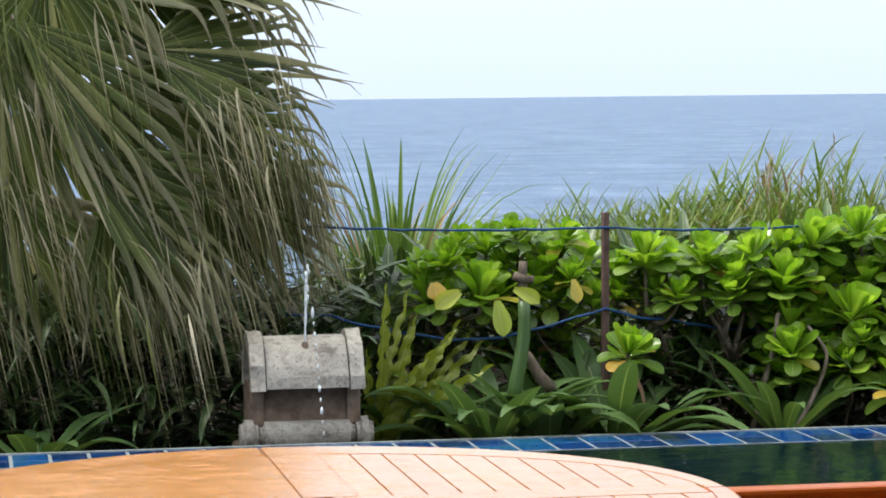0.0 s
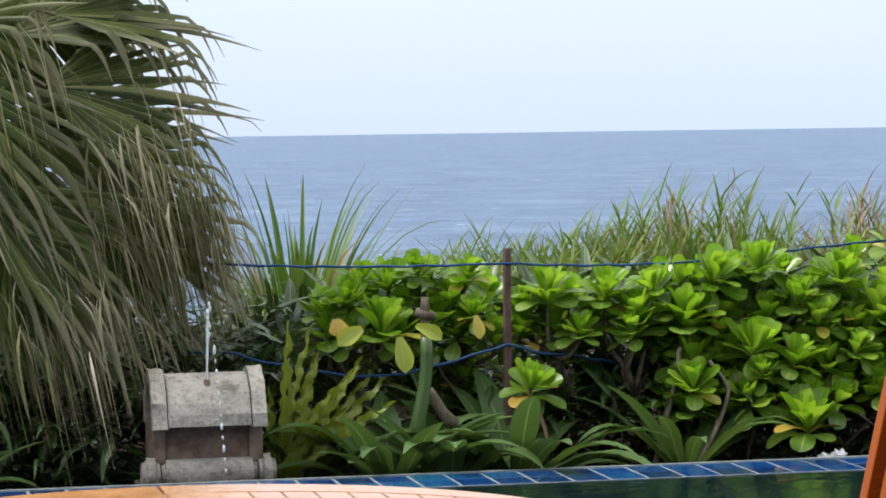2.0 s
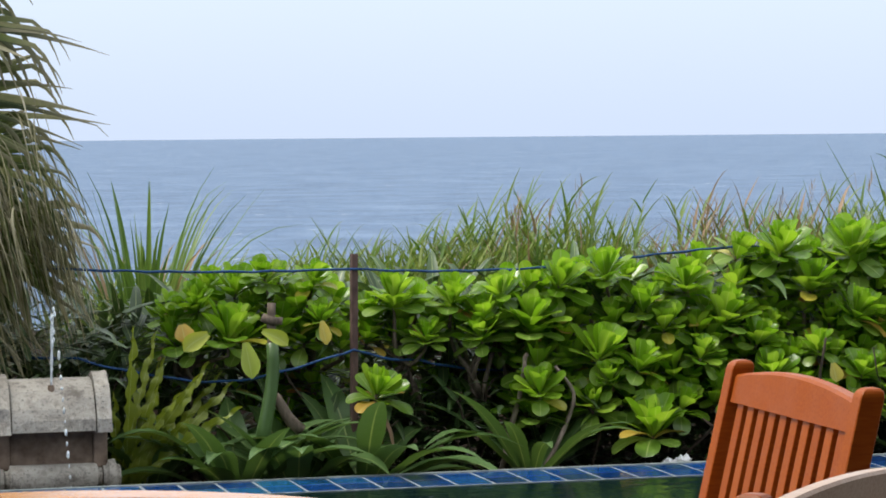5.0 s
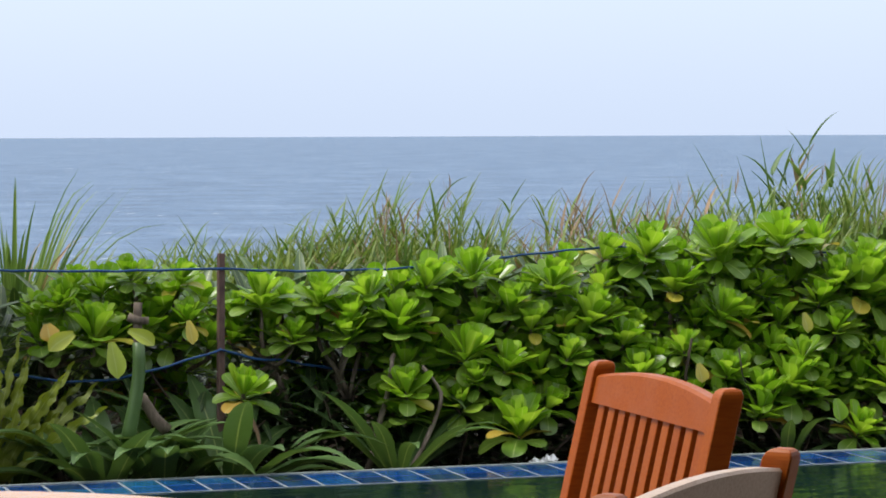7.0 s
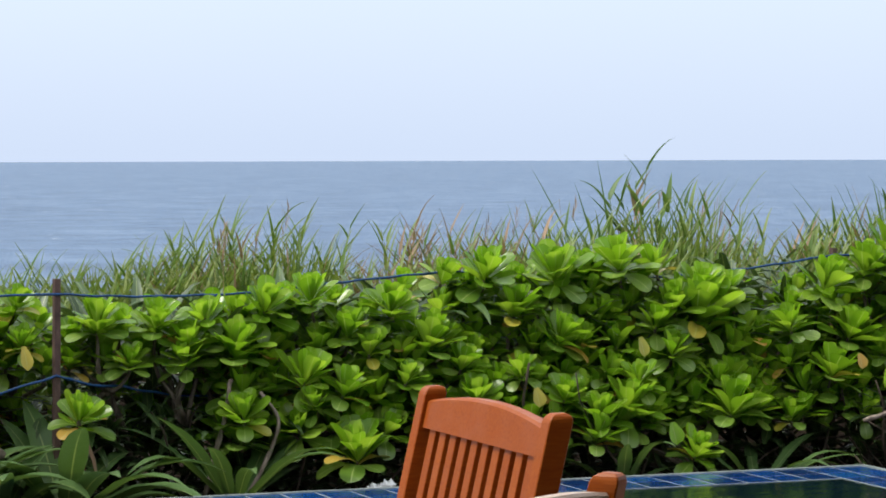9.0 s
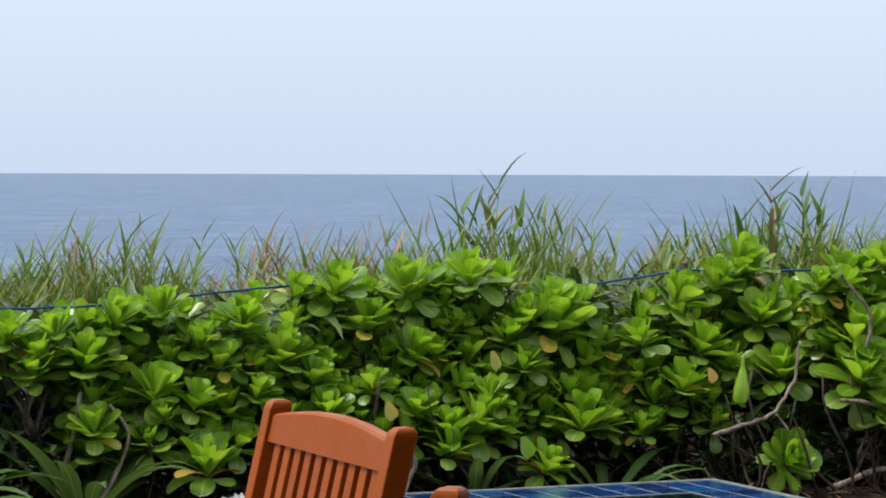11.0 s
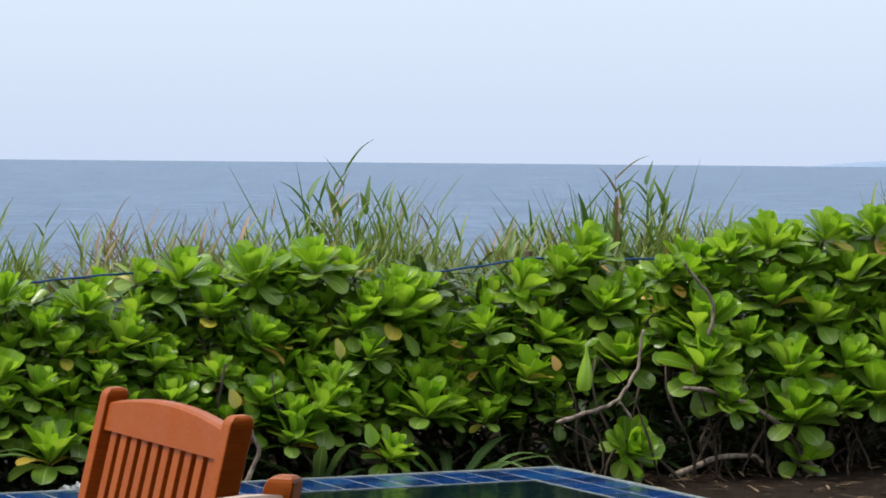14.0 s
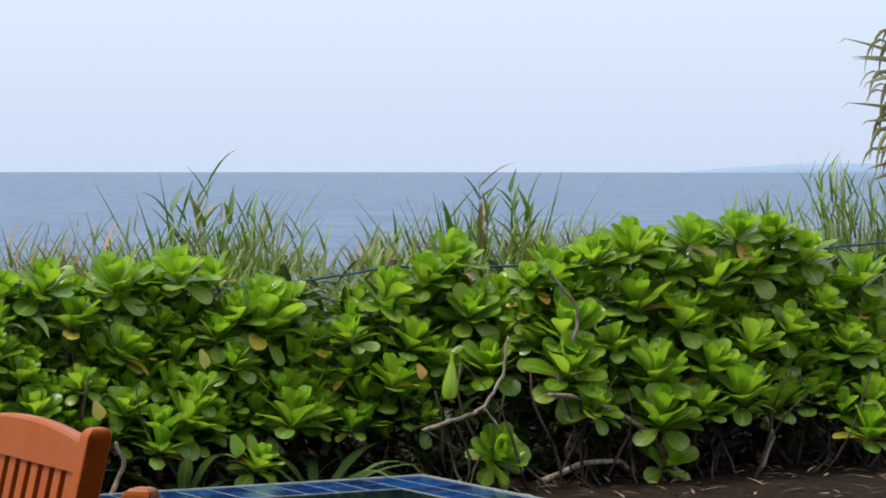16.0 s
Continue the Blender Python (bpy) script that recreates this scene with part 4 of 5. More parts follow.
def nest_fern(x, y, seed):
    rng = chance(seed)
    base = Vector((x, y, height(x, y)))
    t = thing("nest_fern", base, "yellow-green fern with wavy upright fronds", "fern")
    for k in range(15):
        a = rng.uniform(-0.25, 0.95)
        d = Vector((math.sin(a) * 0.9 + 0.15, rng.uniform(-0.35, 0.3), math.cos(a) * 1.3))
        verts, faces, uvs = [], [], []
        blade(verts, faces, uvs, (rng.uniform(-0.04, 0.04), rng.uniform(-0.05, 0.05), 0), d, rng.uniform(0.42, 0.74), rng.uniform(0.034, 0.052), rng.uniform(0.02, 0.25), rng, 40, lambda s: (0.3 + 1.2 * s) * (1 - s ** 3) * (1 + 0.4 * math.sin(s * 62)) + 0.03, 0.2, wave=0.014, face=(0.3 * math.sin(k * 2.1), -1, 0.3))
        part("frond", mesh("frond", verts, faces, FERN, uvs), t)


nest_fern(1.62, 11.28, 31)

# a crumpled white sheet, added as sky light through the hedge's foot
bm = bmesh.new()
bmesh.ops.create_grid(bm, x_segments=9, y_segments=6, size=0.5)
for v in bm.verts:
    v.co = Vector((v.co.x * 0.13, 0.04 * noise.noise(v.co * 5) + v.co.y * 0.02, 0.035 + v.co.y * 0.06 + 0.03 * noise.noise(v.co * 7 + Vector((3, 1, 0)))))
bmesh.ops.solidify(bm, geom=bm.faces[:], thickness=0.002)
m = Mat("white sky glint", 0.5, 0.4)
f = m.noise(30, 4)
glint = part("plastic_scrap", bm, mat=m.colour(m.ramp(f, [(0.3, (0.6, 0.6, 0.6)), (0.7, (0.8, 0.8, 0.8))])).bump(f, 0.3, 0.004).m, at=(3.93, 11.05, height(3.93, 11.05) + 0.06))
tagged(glint, "crumpled white sheet painted as sky light at the hedge foot", "litter")

# pale cut stems in the bed
for a, b, r, lab in (((2.238, 11.17, 0.444), (2.233, 11.17, 0.675), 0.019, "upright pale cut shrub stem"), ((2.191, 11.16, 0.619), (2.275, 11.16, 0.601), 0.017, "short side stub of a cut stem"), ((2.354, 11.2, 0.148), (2.247, 11.2, 0.291), 0.024, "leaning pale cut log in the bed"), ((2.179, 11.15, 0.101), (2.232, 11.16, 0.514), 0.028, "thick green young stem")):
    verts, faces = [], []
    path = bend(a, b, chance(int(a[0] * 100)), 0.015, 6)
    tube(verts, faces, path, [r * (1.1 - 0.2 * i / 6) for i in range(7)], 9)
    tagged(new("cut_stem", mesh("cut_stem", verts, faces, LILY if "green" in lab else BARK)), lab, "stem")


def understorey():
    """Dark leaves and twigs with painted-in shade close the hedge's inside near the ground."""
    rng = chance(41)
    verts, faces, uvs = [], [], []
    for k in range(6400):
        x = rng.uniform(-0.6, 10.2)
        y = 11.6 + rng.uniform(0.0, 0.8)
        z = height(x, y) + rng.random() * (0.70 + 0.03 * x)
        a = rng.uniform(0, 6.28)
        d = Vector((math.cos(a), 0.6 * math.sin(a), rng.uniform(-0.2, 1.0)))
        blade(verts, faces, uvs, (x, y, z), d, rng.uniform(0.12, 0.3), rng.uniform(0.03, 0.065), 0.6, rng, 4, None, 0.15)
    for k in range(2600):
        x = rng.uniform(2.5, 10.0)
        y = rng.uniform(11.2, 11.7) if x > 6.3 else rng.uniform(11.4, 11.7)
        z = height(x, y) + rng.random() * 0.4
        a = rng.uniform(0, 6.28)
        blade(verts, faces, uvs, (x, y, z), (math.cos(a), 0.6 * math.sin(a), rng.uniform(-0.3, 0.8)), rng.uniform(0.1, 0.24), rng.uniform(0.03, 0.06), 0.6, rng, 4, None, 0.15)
    tagged(new("understorey", mesh("understorey", verts, faces, DARKLEAF, uvs)), "tangled leaves inside the hedge, shade put into their dark colour", "undergrowth", kind="stuff")
    verts, faces, uvs = [], [], []
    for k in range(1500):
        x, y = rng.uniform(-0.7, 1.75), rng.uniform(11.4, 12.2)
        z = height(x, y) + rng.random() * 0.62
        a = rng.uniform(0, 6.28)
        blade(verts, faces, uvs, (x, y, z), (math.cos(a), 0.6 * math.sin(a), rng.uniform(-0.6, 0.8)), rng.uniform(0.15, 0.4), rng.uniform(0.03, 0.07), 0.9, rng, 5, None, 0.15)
    tagged(new("understorey", mesh("understorey", verts, faces, DARKLEAF, uvs)), "dark green tangled leaves beneath the palm, shade put into their colour", "undergrowth", kind="stuff")
    verts, faces = [], []
    for k in range(250):
        x, y = (rng.uniform(1.5, 9.8), rng.uniform(11.25, 12.1)) if k < 150 else (rng.uniform(6.4, 9.6), rng.uniform(10.85, 11.4))
        z = height(x, y)
        b = (x + rng.uniform(-0.35, 0.35), y + rng.uniform(-0.1, 0.2), z + rng.uniform(0.1, 0.6))
        path = bend((x, y, z - 0.02), b, rng, 0.07, 5)
        tube(verts, faces, path, [rng.uniform(0.003, 0.009) * (1.2 - 0.1 * i) for i in range(6)], 5)
    tagged(new("dry_twigs", mesh("dry_twigs", verts, faces, TWIG)), "tangle of bare brown twigs under the hedge", "twigs", kind="stuff")
    verts, faces, uvs = [], [], []
    for k in range(2200):
        x, y = rng.uniform(1.0, 10.4), rng.uniform(10.83, 11.9)
        if x < RIM_X + 0.1 or rng.random() < 0.4:
            y = rng.uniform(10.83, 11.9)
        else:
            y = rng.uniform(9.0, 11.6)
        a = rng.uniform(0, 6.28)
        blade(verts, faces, uvs, (x, y, height(x, y) + rng.uniform(0.004, 0.03)), (math.cos(a), math.sin(a), rng.uniform(-0.1, 0.35)), rng.uniform(0.04, 0.14), rng.uniform(0.006, 0.022), 0.6, rng, 3, None, 0.1)
    tagged(new("leaf_litter", mesh("leaf_litter", verts, faces, LITTER, uvs)), "dry brown fallen leaves on the soil", "leaf litter", kind="stuff")


understorey()


# ---- fan palms ----
def fan_frond(name, parent, origin, hub, way, facing, length, seed, dry=False, spread=60, segments=26, stalk_from=None, limp=0.5, wind=0.25):
    """A fan leaf: a stalk and pleated segments that part half way out and hang from their broken tips."""
    rng = chance(seed)
    hub, origin = Vector(hub), Vector(origin)
    ax = Vector(way).normalized()
    v = ax.cross(Vector(facing)).normalized()
    nrm = v.cross(ax)
    verts, faces, uvs = [], [], []
    if stalk_from is not None:
        path = bend(Vector(stalk_from) - origin, hub - origin, rng, 0.03, 5)
        tube(verts, faces, path, [0.013 - 0.001 * i for i in range(6)], 6, uvs)
    segments = int(segments * 0.72)
    step_angle = 2 * radians(spread) / segments
    down = Vector((wind, -0.05, -1)).normalized()
    n = 14
    for k in range(segments):
        t = -1 + 2 * (k + 0.5) / segments
        a = radians(spread) * t + rng.uniform(-0.2, 0.2) * step_angle
        d = (math.cos(a) * ax + math.sin(a) * v + nrm * (0.18 * t * t + rng.uniform(-0.03, 0.03))).normalized()
        ln = length * (1 - 0.22 * t * t) * rng.uniform(0.86, 1.12)
        part_at = rng.uniform(0.36, 0.5)
        snap = rng.uniform(0.45, 0.72) if rng.random() < limp + 0.15 else rng.uniform(0.78, 1.05)
        full = 1.12 * length * part_at * step_angle
        p, start, ripple = hub - origin + d * 0.02, len(verts), rng.uniform(-0.1, 0.1)
        for i in range(n + 1):
            s = i / n
            w = full * s / part_at if s < part_at else full * max(0.05, 1 - ((s - part_at) / (1 - part_at)) ** 1.25)
            side = d.cross(nrm)
            side = side.normalized() if side.length > 1e-3 else v
            up = side.cross(d)
            fold = 0.42 * w
            verts.extend((p - side * w / 2 - up * fold * 0.5, p + up * fold * 0.5, p + side * w / 2 - up * fold * 0.5))
            uvs.extend(((0.0, s), (0.5, s), (1.0, s)))
            p = p + d * ln / n
            pull = 0.9 if s >= snap else 0.008 + 0.03 * s
            d = (d + down * pull + v * ripple * 0.1).normalized()
        for i in range(n):
            q = start + 3 * i
            faces.append((q, q + 1, q + 4, q + 3))
            faces.append((q + 1, q + 2, q + 5, q + 4))
    return part(name, mesh(name, verts, faces, PALM_DRY if dry else PALM, uvs), parent)


def palm_trunk(parent, h, r):
    verts, faces = [], []
    n = 22
    tube(verts, faces, [Vector((0.03 * math.sin(i * 0.4), 0, -0.1 + (h + 0.1) * i / n)) for i in range(n + 1)], [r * (1.15 - 0.3 * i / n) * (1 + 0.07 * (i % 2)) for i in range(n + 1)], 14)
    part("trunk", mesh("trunk", verts, faces, PALM_BARK), parent)


PX, PY = 0.1, 12.1
palm_at = Vector((PX, PY, height(PX, PY)))
palm = thing("fan_palm", palm_at, "wind-blown fan palm with drooping green and dry fronds", "palm tree")
palm_trunk(palm, 2.3, 0.11)
heart = palm_at + Vector((0, 0, 2.2))
# hub; way; facing; length; spread; segments; dry; limp
for i, (hub, way, facing, ln, spread, count, dry, limp) in enumerate((
    ((0.74, 11.6, 1.56), (1, 0, -0.14), (0, -0.8, 0.6), 0.82, 58, 26, 0, 0.6),
    ((0.80, 11.8, 1.86), (1, 0, -0.06), (0.1, -0.35, 0.95), 0.80, 60, 22, 0, 0.3),
    ((0.62, 11.9, 1.78), (0.9, 0, 0.25), (-0.1, -0.5, 0.9), 0.75, 55, 20, 0, 0.35),
    ((0.20, 11.4, 1.68), (0.72, -0.1, -0.70), (0.4, -0.8, 0.4), 1.12, 34, 18, 0, 0.4),
    ((0.42, 11.35, 1.17), (0.8, -0.1, -0.62), (0.3, -0.85, 0.4), 1.05, 36, 20, 0, 0.6),
    ((0.14, 11.4, 1.52), (0.05, -0.1, -1), (0, -1, 0.1), 0.90, 48, 22, 0, 0.6),
    ((0.98, 11.65, 1.28), (1, 0, -0.42), (0, -0.9, 0.4), 0.62, 62, 26, 0, 0.8),
    ((0.56, 11.3, 0.98), (0.5, 0, -0.9), (0.1, -1, 0.2), 0.72, 52, 22, 0, 0.8),
    ((0.16, 11.35, 1.02), (0.1, 0, -1), (0, -1, 0.1), 0.72, 56, 22, 0, 0.8),
    ((1.12, 11.7, 1.05), (0.7, 0, -0.75), (0, -0.9, 0.3), 0.60, 58, 22, 1, 0.8),
    ((0.92, 11.5, 1.02), (0.75, 0, -0.65), (0.2, -0.9, 0.3), 0.72, 50, 22, 0, 0.7),
    ((0.30, 11.6, 1.80), (0.5, 0, 0.5), (-0.3, -0.8, 0.5), 0.70, 58, 22, 0, 0.5),
    ((0.34, 11.45, 1.90), (0.1, 0, -0.9), (0, -0.9, 0.4), 0.80, 60, 22, 0, 0.7),
    ((0.30, 12.1, 1.95), (0.5, 0, -0.5), (0, -0.9, 0.4), 0.95, 75, 28, 0, 0.5),
    ((0.60, 12.1, 2.0), (0.6, 0, -0.6), (0, -0.9, 0.4), 0.85, 70, 28, 0, 0.5),
    ((0.05, 11.5, 1.86), (-0.3, 0, -0.6), (0, -0.9, 0.4), 0.75, 58, 22, 0, 0.6),
    ((0.50, 11.55, 1.45), (0.75, 0.1, -0.6), (0.2, -0.85, 0.5), 0.95, 48, 22, 0, 0.5),
    ((-0.2, 11.7, 1.5), (-0.9, 0, 0.2), (0, -0.9, 0.4), 0.9, 60, 24, 0, 0.5),
    ((-0.25, 11.5, 1.2), (-0.4, 0, -0.9), (0, -1, 0.2), 1.0, 60, 24, 0, 0.6),
    ((0.75, 12.3, 1.45), (1, 0, -0.1), (0, -0.9, 0.5), 0.90, 66, 26, 0, 0.5),
    ((0.80, 12.25, 1.12), (1, 0, -0.4), (0, -0.9, 0.4), 0.85, 60, 26, 1, 0.6),
    ((0.60, 12.3, 0.92), (0.9, 0, -0.5), (0, -1, 0.3), 0.85, 60, 26, 0, 0.6),
    ((0.30, 12.3, 1.3), (0.5, 0, -0.6), (0, -1, 0.3), 1.0, 70, 28, 0, 0.5),
    ((0.10, 12.3, 1.65), (0.3, 0, 0.3), (0, -1, 0.3), 0.85, 80, 30, 0, 0.5),
    ((0.10, 12.2, 0.95), (0.2, 0, -0.9), (0, -1, 0.2), 0.85, 75, 28, 1, 0.6),
    ((0.40, 12.0, 0.75), (0.4, 0, -0.9), (0, -1, 0.2), 0.66, 60, 24, 1, 0.7),
    ((0.70, 12.0, 2.2), (0.95, 0, 0.3), (0, -0.5, 0.9), 0.95, 62, 24, 0, 0.4),
    ((0.20, 12.0, 2.6), (0.3, 0, 0.9), (-0.2, -0.8, 0.5), 0.95, 62, 24, 0, 0.4),
    ((0.75, 12.1, 2.5), (0.8, 0, 0.6), (-0.2, -0.7, 0.7), 0.90, 62, 24, 0, 0.4),
    ((-0.3, 11.8, 2.2), (-0.9, 0, 0.2), (0, -0.7, 0.7), 0.95, 62, 24, 0, 0.4),
)):
    fan_frond("frond", palm, palm_at, hub, way, facing, ln, 60 + i, bool(dry), spread, count, heart, limp)


def hanging_strands(parent, origin, places, seed):
    """Limp torn strips that hang from the fronds."""
    rng = chance(seed)
    for j, (x, y, z, n) in enumerate(places):
        verts, faces, uvs = [], [], []
        for k in range(n):
            p = Vector((x + rng.uniform(-0.16, 0.16), y + rng.uniform(-0.15, 0.1), z + rng.uniform(-0.12, 0.12))) - origin
            blade(verts, faces, uvs, p, (rng.uniform(-0.1, 0.7), rng.uniform(-0.4, 0.1), rng.uniform(-1.0, -0.2)), rng.uniform(0.28, 0.58), rng.uniform(0.009, 0.024), rng.uniform(1.5, 4.0), rng, 9, lambda s: min(1, 0.12 + 3.5 * s) * (1 - 0.85 * s), 0.25, 0.1, pull=(0.2, -0.05, -1))
        part("torn_skirt", mesh("torn_skirt", verts, faces, PALM_DRY if j % 3 else PALM, uvs), parent, "limp torn leaf strips")


hanging_strands(palm, palm_at, [(1.2, 11.45, 0.98, 20), (1.32, 11.6, 1.0, 34), (1.2, 11.5, 1.2, 20), (1.25, 11.45, 1.15, 30), (0.95, 11.35, 0.95, 16), (0.9, 11.3, 0.75, 26),
                                (0.6, 11.3, 0.85, 18), (0.65, 11.25, 0.7, 26), (0.3, 11.25, 0.8, 22), (0.2, 11.25, 0.7, 30), (0.15, 11.25, 1.05, 18), (0.25, 11.25, 1.35, 24),
                                (0.5, 11.25, 1.3, 10), (1.0, 11.35, 1.4, 22), (0.1, 11.3, 0.55, 16), (0.25, 11.25, 1.7, 26), (1.15, 11.4, 1.5, 14), (0.6, 11.25, 1.75, 14), (0.6, 11.2, 0.6, 22),
                                (0.75, 11.2, 0.62, 32), (1.3, 11.5, 1.0, 26), (1.22, 11.45, 1.2, 34), (1.3, 11.55, 0.9, 16), (1.28, 11.5, 1.1, 30), (1.1, 11.4, 0.95, 30), (0.95, 11.3, 0.62, 18), (1.05, 11.35, 1.15, 30)], 17)

QX, QY = 10.5, 12.3
palm_far = Vector((QX, QY, height(QX, QY)))
palm2 = thing("fan_palm", palm_far, "fan palm with ragged dark frond tips by the hedge end", "palm tree")
palm_trunk(palm2, 1.9, 0.1)
for i, (x, z, wx, wz, ln) in enumerate(((10.2, 1.88, -1, 0.1, 0.66), (10.22, 1.62, -1, -0.05, 0.66), (10.26, 1.45, -0.9, -0.3, 0.6), (10.4, 2.2, -0.5, 0.9, 0.7), (10.7, 1.9, 0.9, 0.1, 0.8))):
    fan_frond("frond", palm2, palm_far, (x, QY - 0.1, z), (wx, 0.0, wz), (0, -0.7, 0.7), ln, 90 + i, False, 62, 24, palm_far + Vector((0, 0, 1.9)), 0.5, -0.1)


# ---- grasses on the bank behind the hedge ----
def grass_clump(x, y, blades, tall, spread, seed, dry=0.1, wide=0.016, lean=0.25, reeds=True, limp=1.0, green=GRASS, label="clump of tall green silver grass on the bank"):
    rng = chance(seed)
    z = height(x, y)
    base = Vector((x, y, z))
    clump = thing("grass_clump", base, label, "grass", "grasses on the bank", "stuff")
    sets = {False: ([], [], []), True: ([], [], [])}
    for k in range(blades):
        verts, faces, uvs = sets[rng.random() < dry]
        a = rng.uniform(0, 6.28)
        off = rng.random() ** 0.6
        p = (off * spread * math.cos(a), off * spread * 0.6 * math.sin(a), 0)
        d = (0.62 * math.cos(a) * off + lean * rng.uniform(-0.8, 1.2), 0.4 * math.sin(a), rng.uniform(0.7, 1.4))
        blade(verts, faces, uvs, p, d, tall * rng.uniform(0.55, 1.12), wide * rng.uniform(0.6, 1.3), limp * rng.uniform(0.15, 1.0), rng, 8, lambda s: min(1, 0.5 + 2 * s) * (1 - s ** 1.7) + 0.02, 0.3, 0.5)
    # leafy stalks, their leaves set alternately
    for k in range(max(5, blades // 4) if reeds else 0):
        verts, faces, uvs = sets[rng.random() < dry]
        a = rng.uniform(0, 6.28)
        p = Vector((spread * rng.uniform(-1.2, 1.2), 0.5 * spread * math.sin(a), 0))
        tip = p + Vector((lean * rng.uniform(-0.7, 1.0) * tall, 0, tall * rng.uniform(0.6, 0.98)))
        blade(verts, faces, uvs, p, tip - p, (tip - p).length, 0.007, 0.05, rng, 4, lambda s: 1.0, 0.3)
        for j in range(9):
            t = 0.2 + 0.8 * (j + rng.random()) / 9
            side = (-1) ** j
            blade(verts, faces, uvs, p.lerp(tip, t), (side * rng.uniform(0.2, 0.7), rng.uniform(-0.5, 0.4), rng.uniform(0.7, 1.3)), rng.uniform(0.12, 0.27), wide * rng.uniform(0.75, 1.15), rng.uniform(0.05, 0.5), rng, 6, lambda s: min(1, 0.5 + 3 * s) * (1 - s ** 1.6) + 0.02, 0.3, 0.25)
    for is_dry, (verts, faces, uvs) in sets.items():
        if verts:
            tagged(part("dry_blades" if is_dry else "blades", mesh("blades", verts, faces, GRASS_DRY if is_dry else green, uvs), clump), kind="stuff")


rng = chance(77)
# the crest's height along the bank: x, top
CREST = [(1.6, 0.70), (2.6, 0.58), (3.2, 0.68), (3.7, 0.86), (4.2, 0.98), (4.6, 1.02), (5.0, 0.88), (5.4, 1.0), (6.0, 1.02), (6.45, 1.1), (6.9, 1.02), (7.3, 0.9), (7.7, 0.82), (8.05, 0.95), (8.5, 0.98), (9.0, 0.92), (9.6, 0.9), (10.2, 0.9), (11.0, 1.3), (11.6, 1.3), (12.5, 1.2)]


def crest(x):
    return float(np.interp(x, [a for a, _ in CREST], [b for _, b in CREST]))


for i in range(74):
    x = 1.9 + 10.4 * i / 73 + rng.uniform(-0.1, 0.1)
    y = 13.6 + rng.uniform(-0.5, 1.0)
    brown = 0.55 if 5.0 < x < 5.6 or 7.2 < x < 7.8 else 0.05
    tall = (crest(x) - height(x, y)) * rng.uniform(0.68, 1.12)
    grass_clump(x, y, 84, tall * 0.99, 0.26, 300 + i, brown, 0.021, 0.2, label="clump of dry brown grass on the bank" if brown > 0.3 else "clump of tall green silver grass on the bank")
# taller tufts that stand out against the sea
for i, (x, y, tall, n, w) in enumerate(((2.06, 13.4, 1.0, 70, 0.034), (1.98, 13.3, 0.75, 40, 0.028), (8.07, 13.9, 0.86, 30, 0.03), (8.49, 13.9, 0.92, 18, 0.032), (6.75, 14.0, 0.8, 26, 0.026), (10.95, 13.7, 1.0, 40, 0.028), (4.45, 13.9, 0.74, 30, 0.028), (4.15, 13.9, 0.66, 22, 0.026), (5.9, 13.9, 0.76, 18, 0.026), (9.2, 13.9, 0.72, 16, 0.026))):
    grass_clump(x, y, n, tall, 0.07, 400 + i, 0.05, w, 0.12, False, 0.95 if x < 3 else 0.4, GRASS_GREEN, "tall tuft of broad green grass above the hedge")
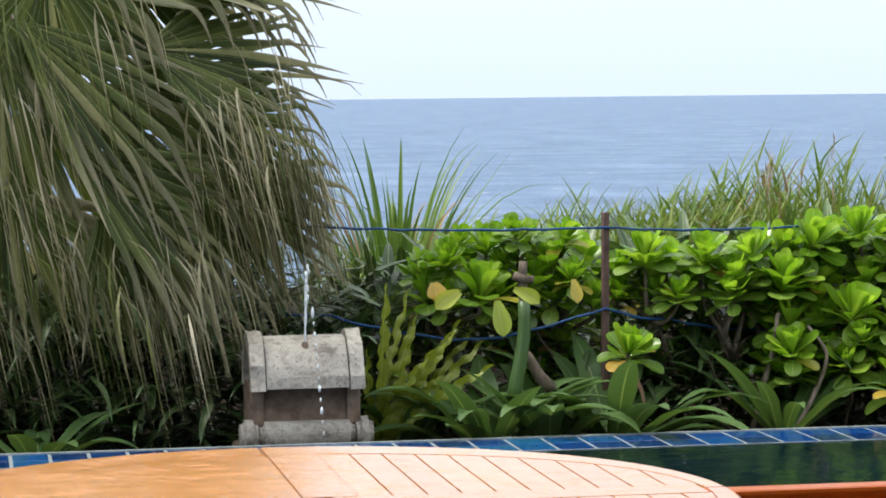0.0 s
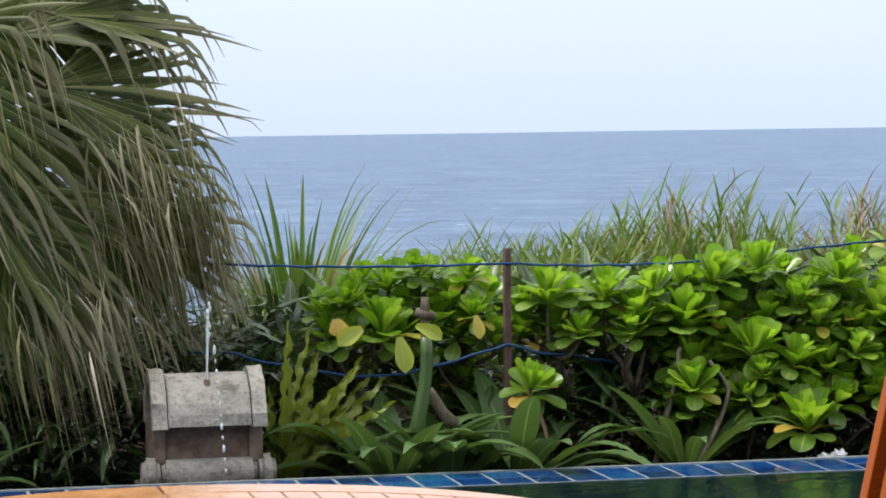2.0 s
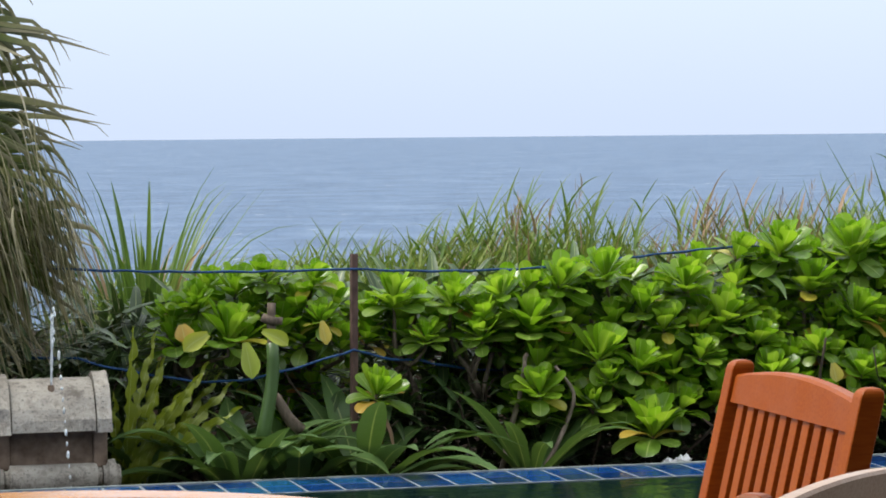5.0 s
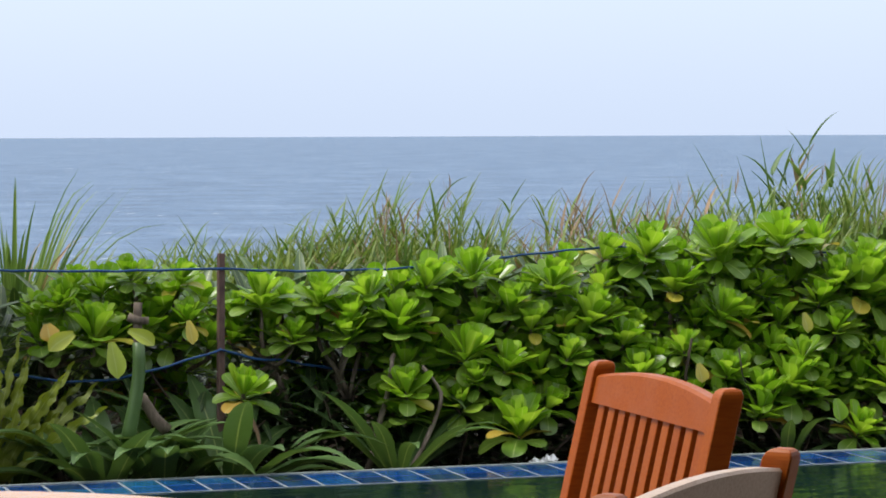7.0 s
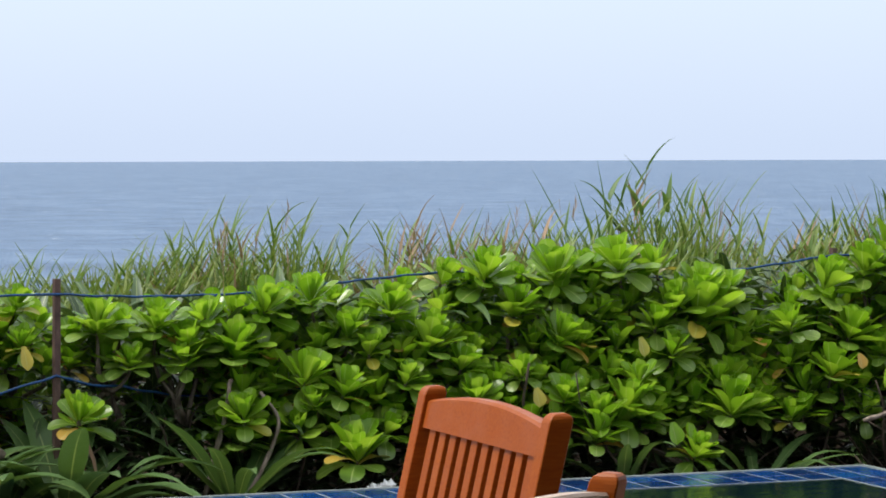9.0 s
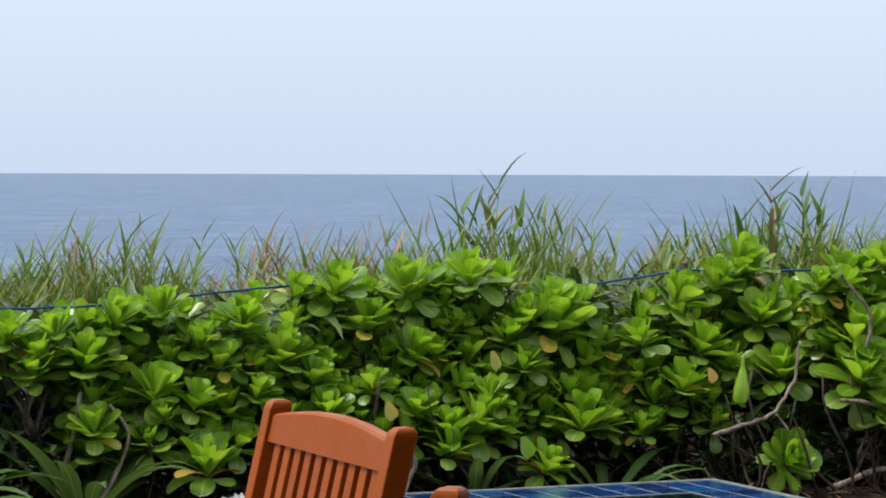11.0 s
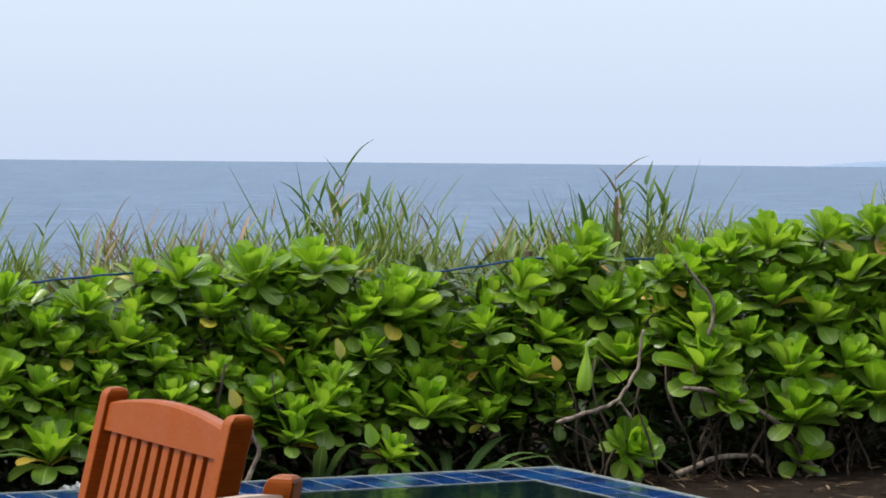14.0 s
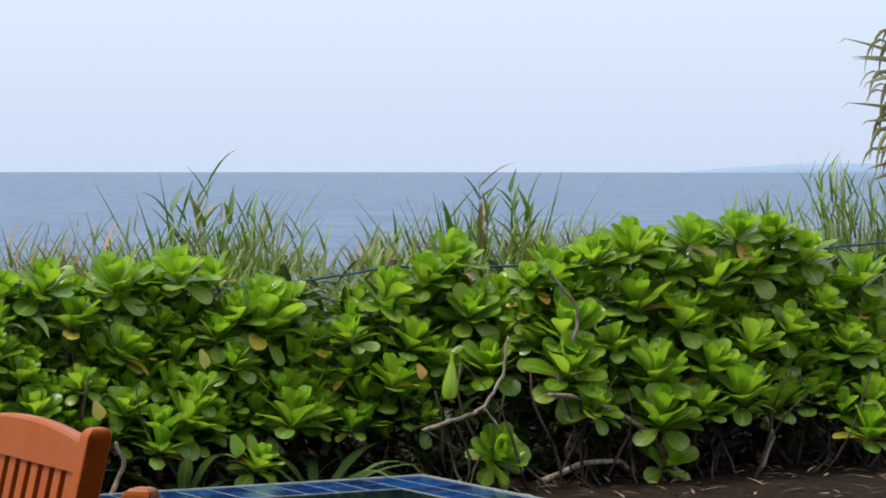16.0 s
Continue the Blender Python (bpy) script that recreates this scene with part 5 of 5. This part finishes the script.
# leafy reed stalks in the tallest clumps
for i, (x, y, tall, spread) in enumerate(((6.40, 14.0, 1.0, 0.08), (6.58, 14.05, 0.86, 0.12), (8.1, 13.9, 0.96, 0.10), (8.47, 13.95, 0.98, 0.09))):
    grass_clump(x, y, 14, tall, spread, 460 + i, 0.06, 0.036, 0.12, True, 0.35, GRASS_GREEN, "tall leafy reed stalks standing above the hedge")


def seed_heads():
    r = chance(55)
    verts, faces, uvs = [], [], []
    for i in range(26):
        x = r.choice((3.6, 4.1, 5.2, 5.9, 6.9, 7.1, 8.5, 8.9, 9.2)) + r.uniform(-0.25, 0.25)
        y = 13.9 + r.uniform(-0.3, 0.4)
        z0, z1 = height(x, y), crest(x) + r.uniform(-0.02, 0.12)
        blade(verts, faces, uvs, (x, y, z0), (r.uniform(-0.1, 0.2), 0, 1), z1 - z0, 0.004, 0.1, r, 6, lambda s: 1.0, 0.1)
        for k in range(14):
            t = k / 14
            blade(verts, faces, uvs, (x + 0.03 * t, y, z1 - 0.16 + 0.15 * t), (r.uniform(-0.4, 0.7), r.uniform(-0.3, 0.3), 1), 0.06, 0.006, 0.5, r, 3, None, 0.1)
    tagged(new("seed_heads", mesh("seed_heads", verts, faces, GRASS_DRY, uvs)), "pale feathery grass seed heads above the bank", "grass", kind="stuff")


seed_heads()

# ---- tiles of the pool rim ----
tile_mesh = bpy.data.meshes.new("tile")
bm = box(bmesh.new(), (-T_X / 2 + 0.007, -T_Y / 2 + 0.007, -0.012), (T_X / 2 - 0.007, T_Y / 2 - 0.007, 0.0), 0.0015)
bm.to_mesh(tile_mesh)
bm.free()
tile_mesh.materials.append(TILE)
rng = chance(3)
cols = int((RIM_X - 0.02 + 0.6) / T_X)
for i in range(cols):
    x = RIM_X - 0.016 - T_X * (i + 0.5)
    for j in range(2):
        part("tile", tile_mesh, pool, at=pose(x, RIM_Y - 0.016 - T_Y * (j + 0.5), rng.uniform(-0.0006, 0.0006), rng.uniform(-0.12, 0.12), rng.uniform(-0.12, 0.12), 0))
for i in range(18):
    y = RIM_Y - 0.016 - T_Y * (i + 2.5)
    for j in range(2):
        part("tile", tile_mesh, pool, at=pose(RIM_X - 0.016 - T_X * (j + 0.5), y, rng.uniform(-0.0006, 0.0006), rng.uniform(-0.12, 0.12), rng.uniform(-0.12, 0.12), 0))
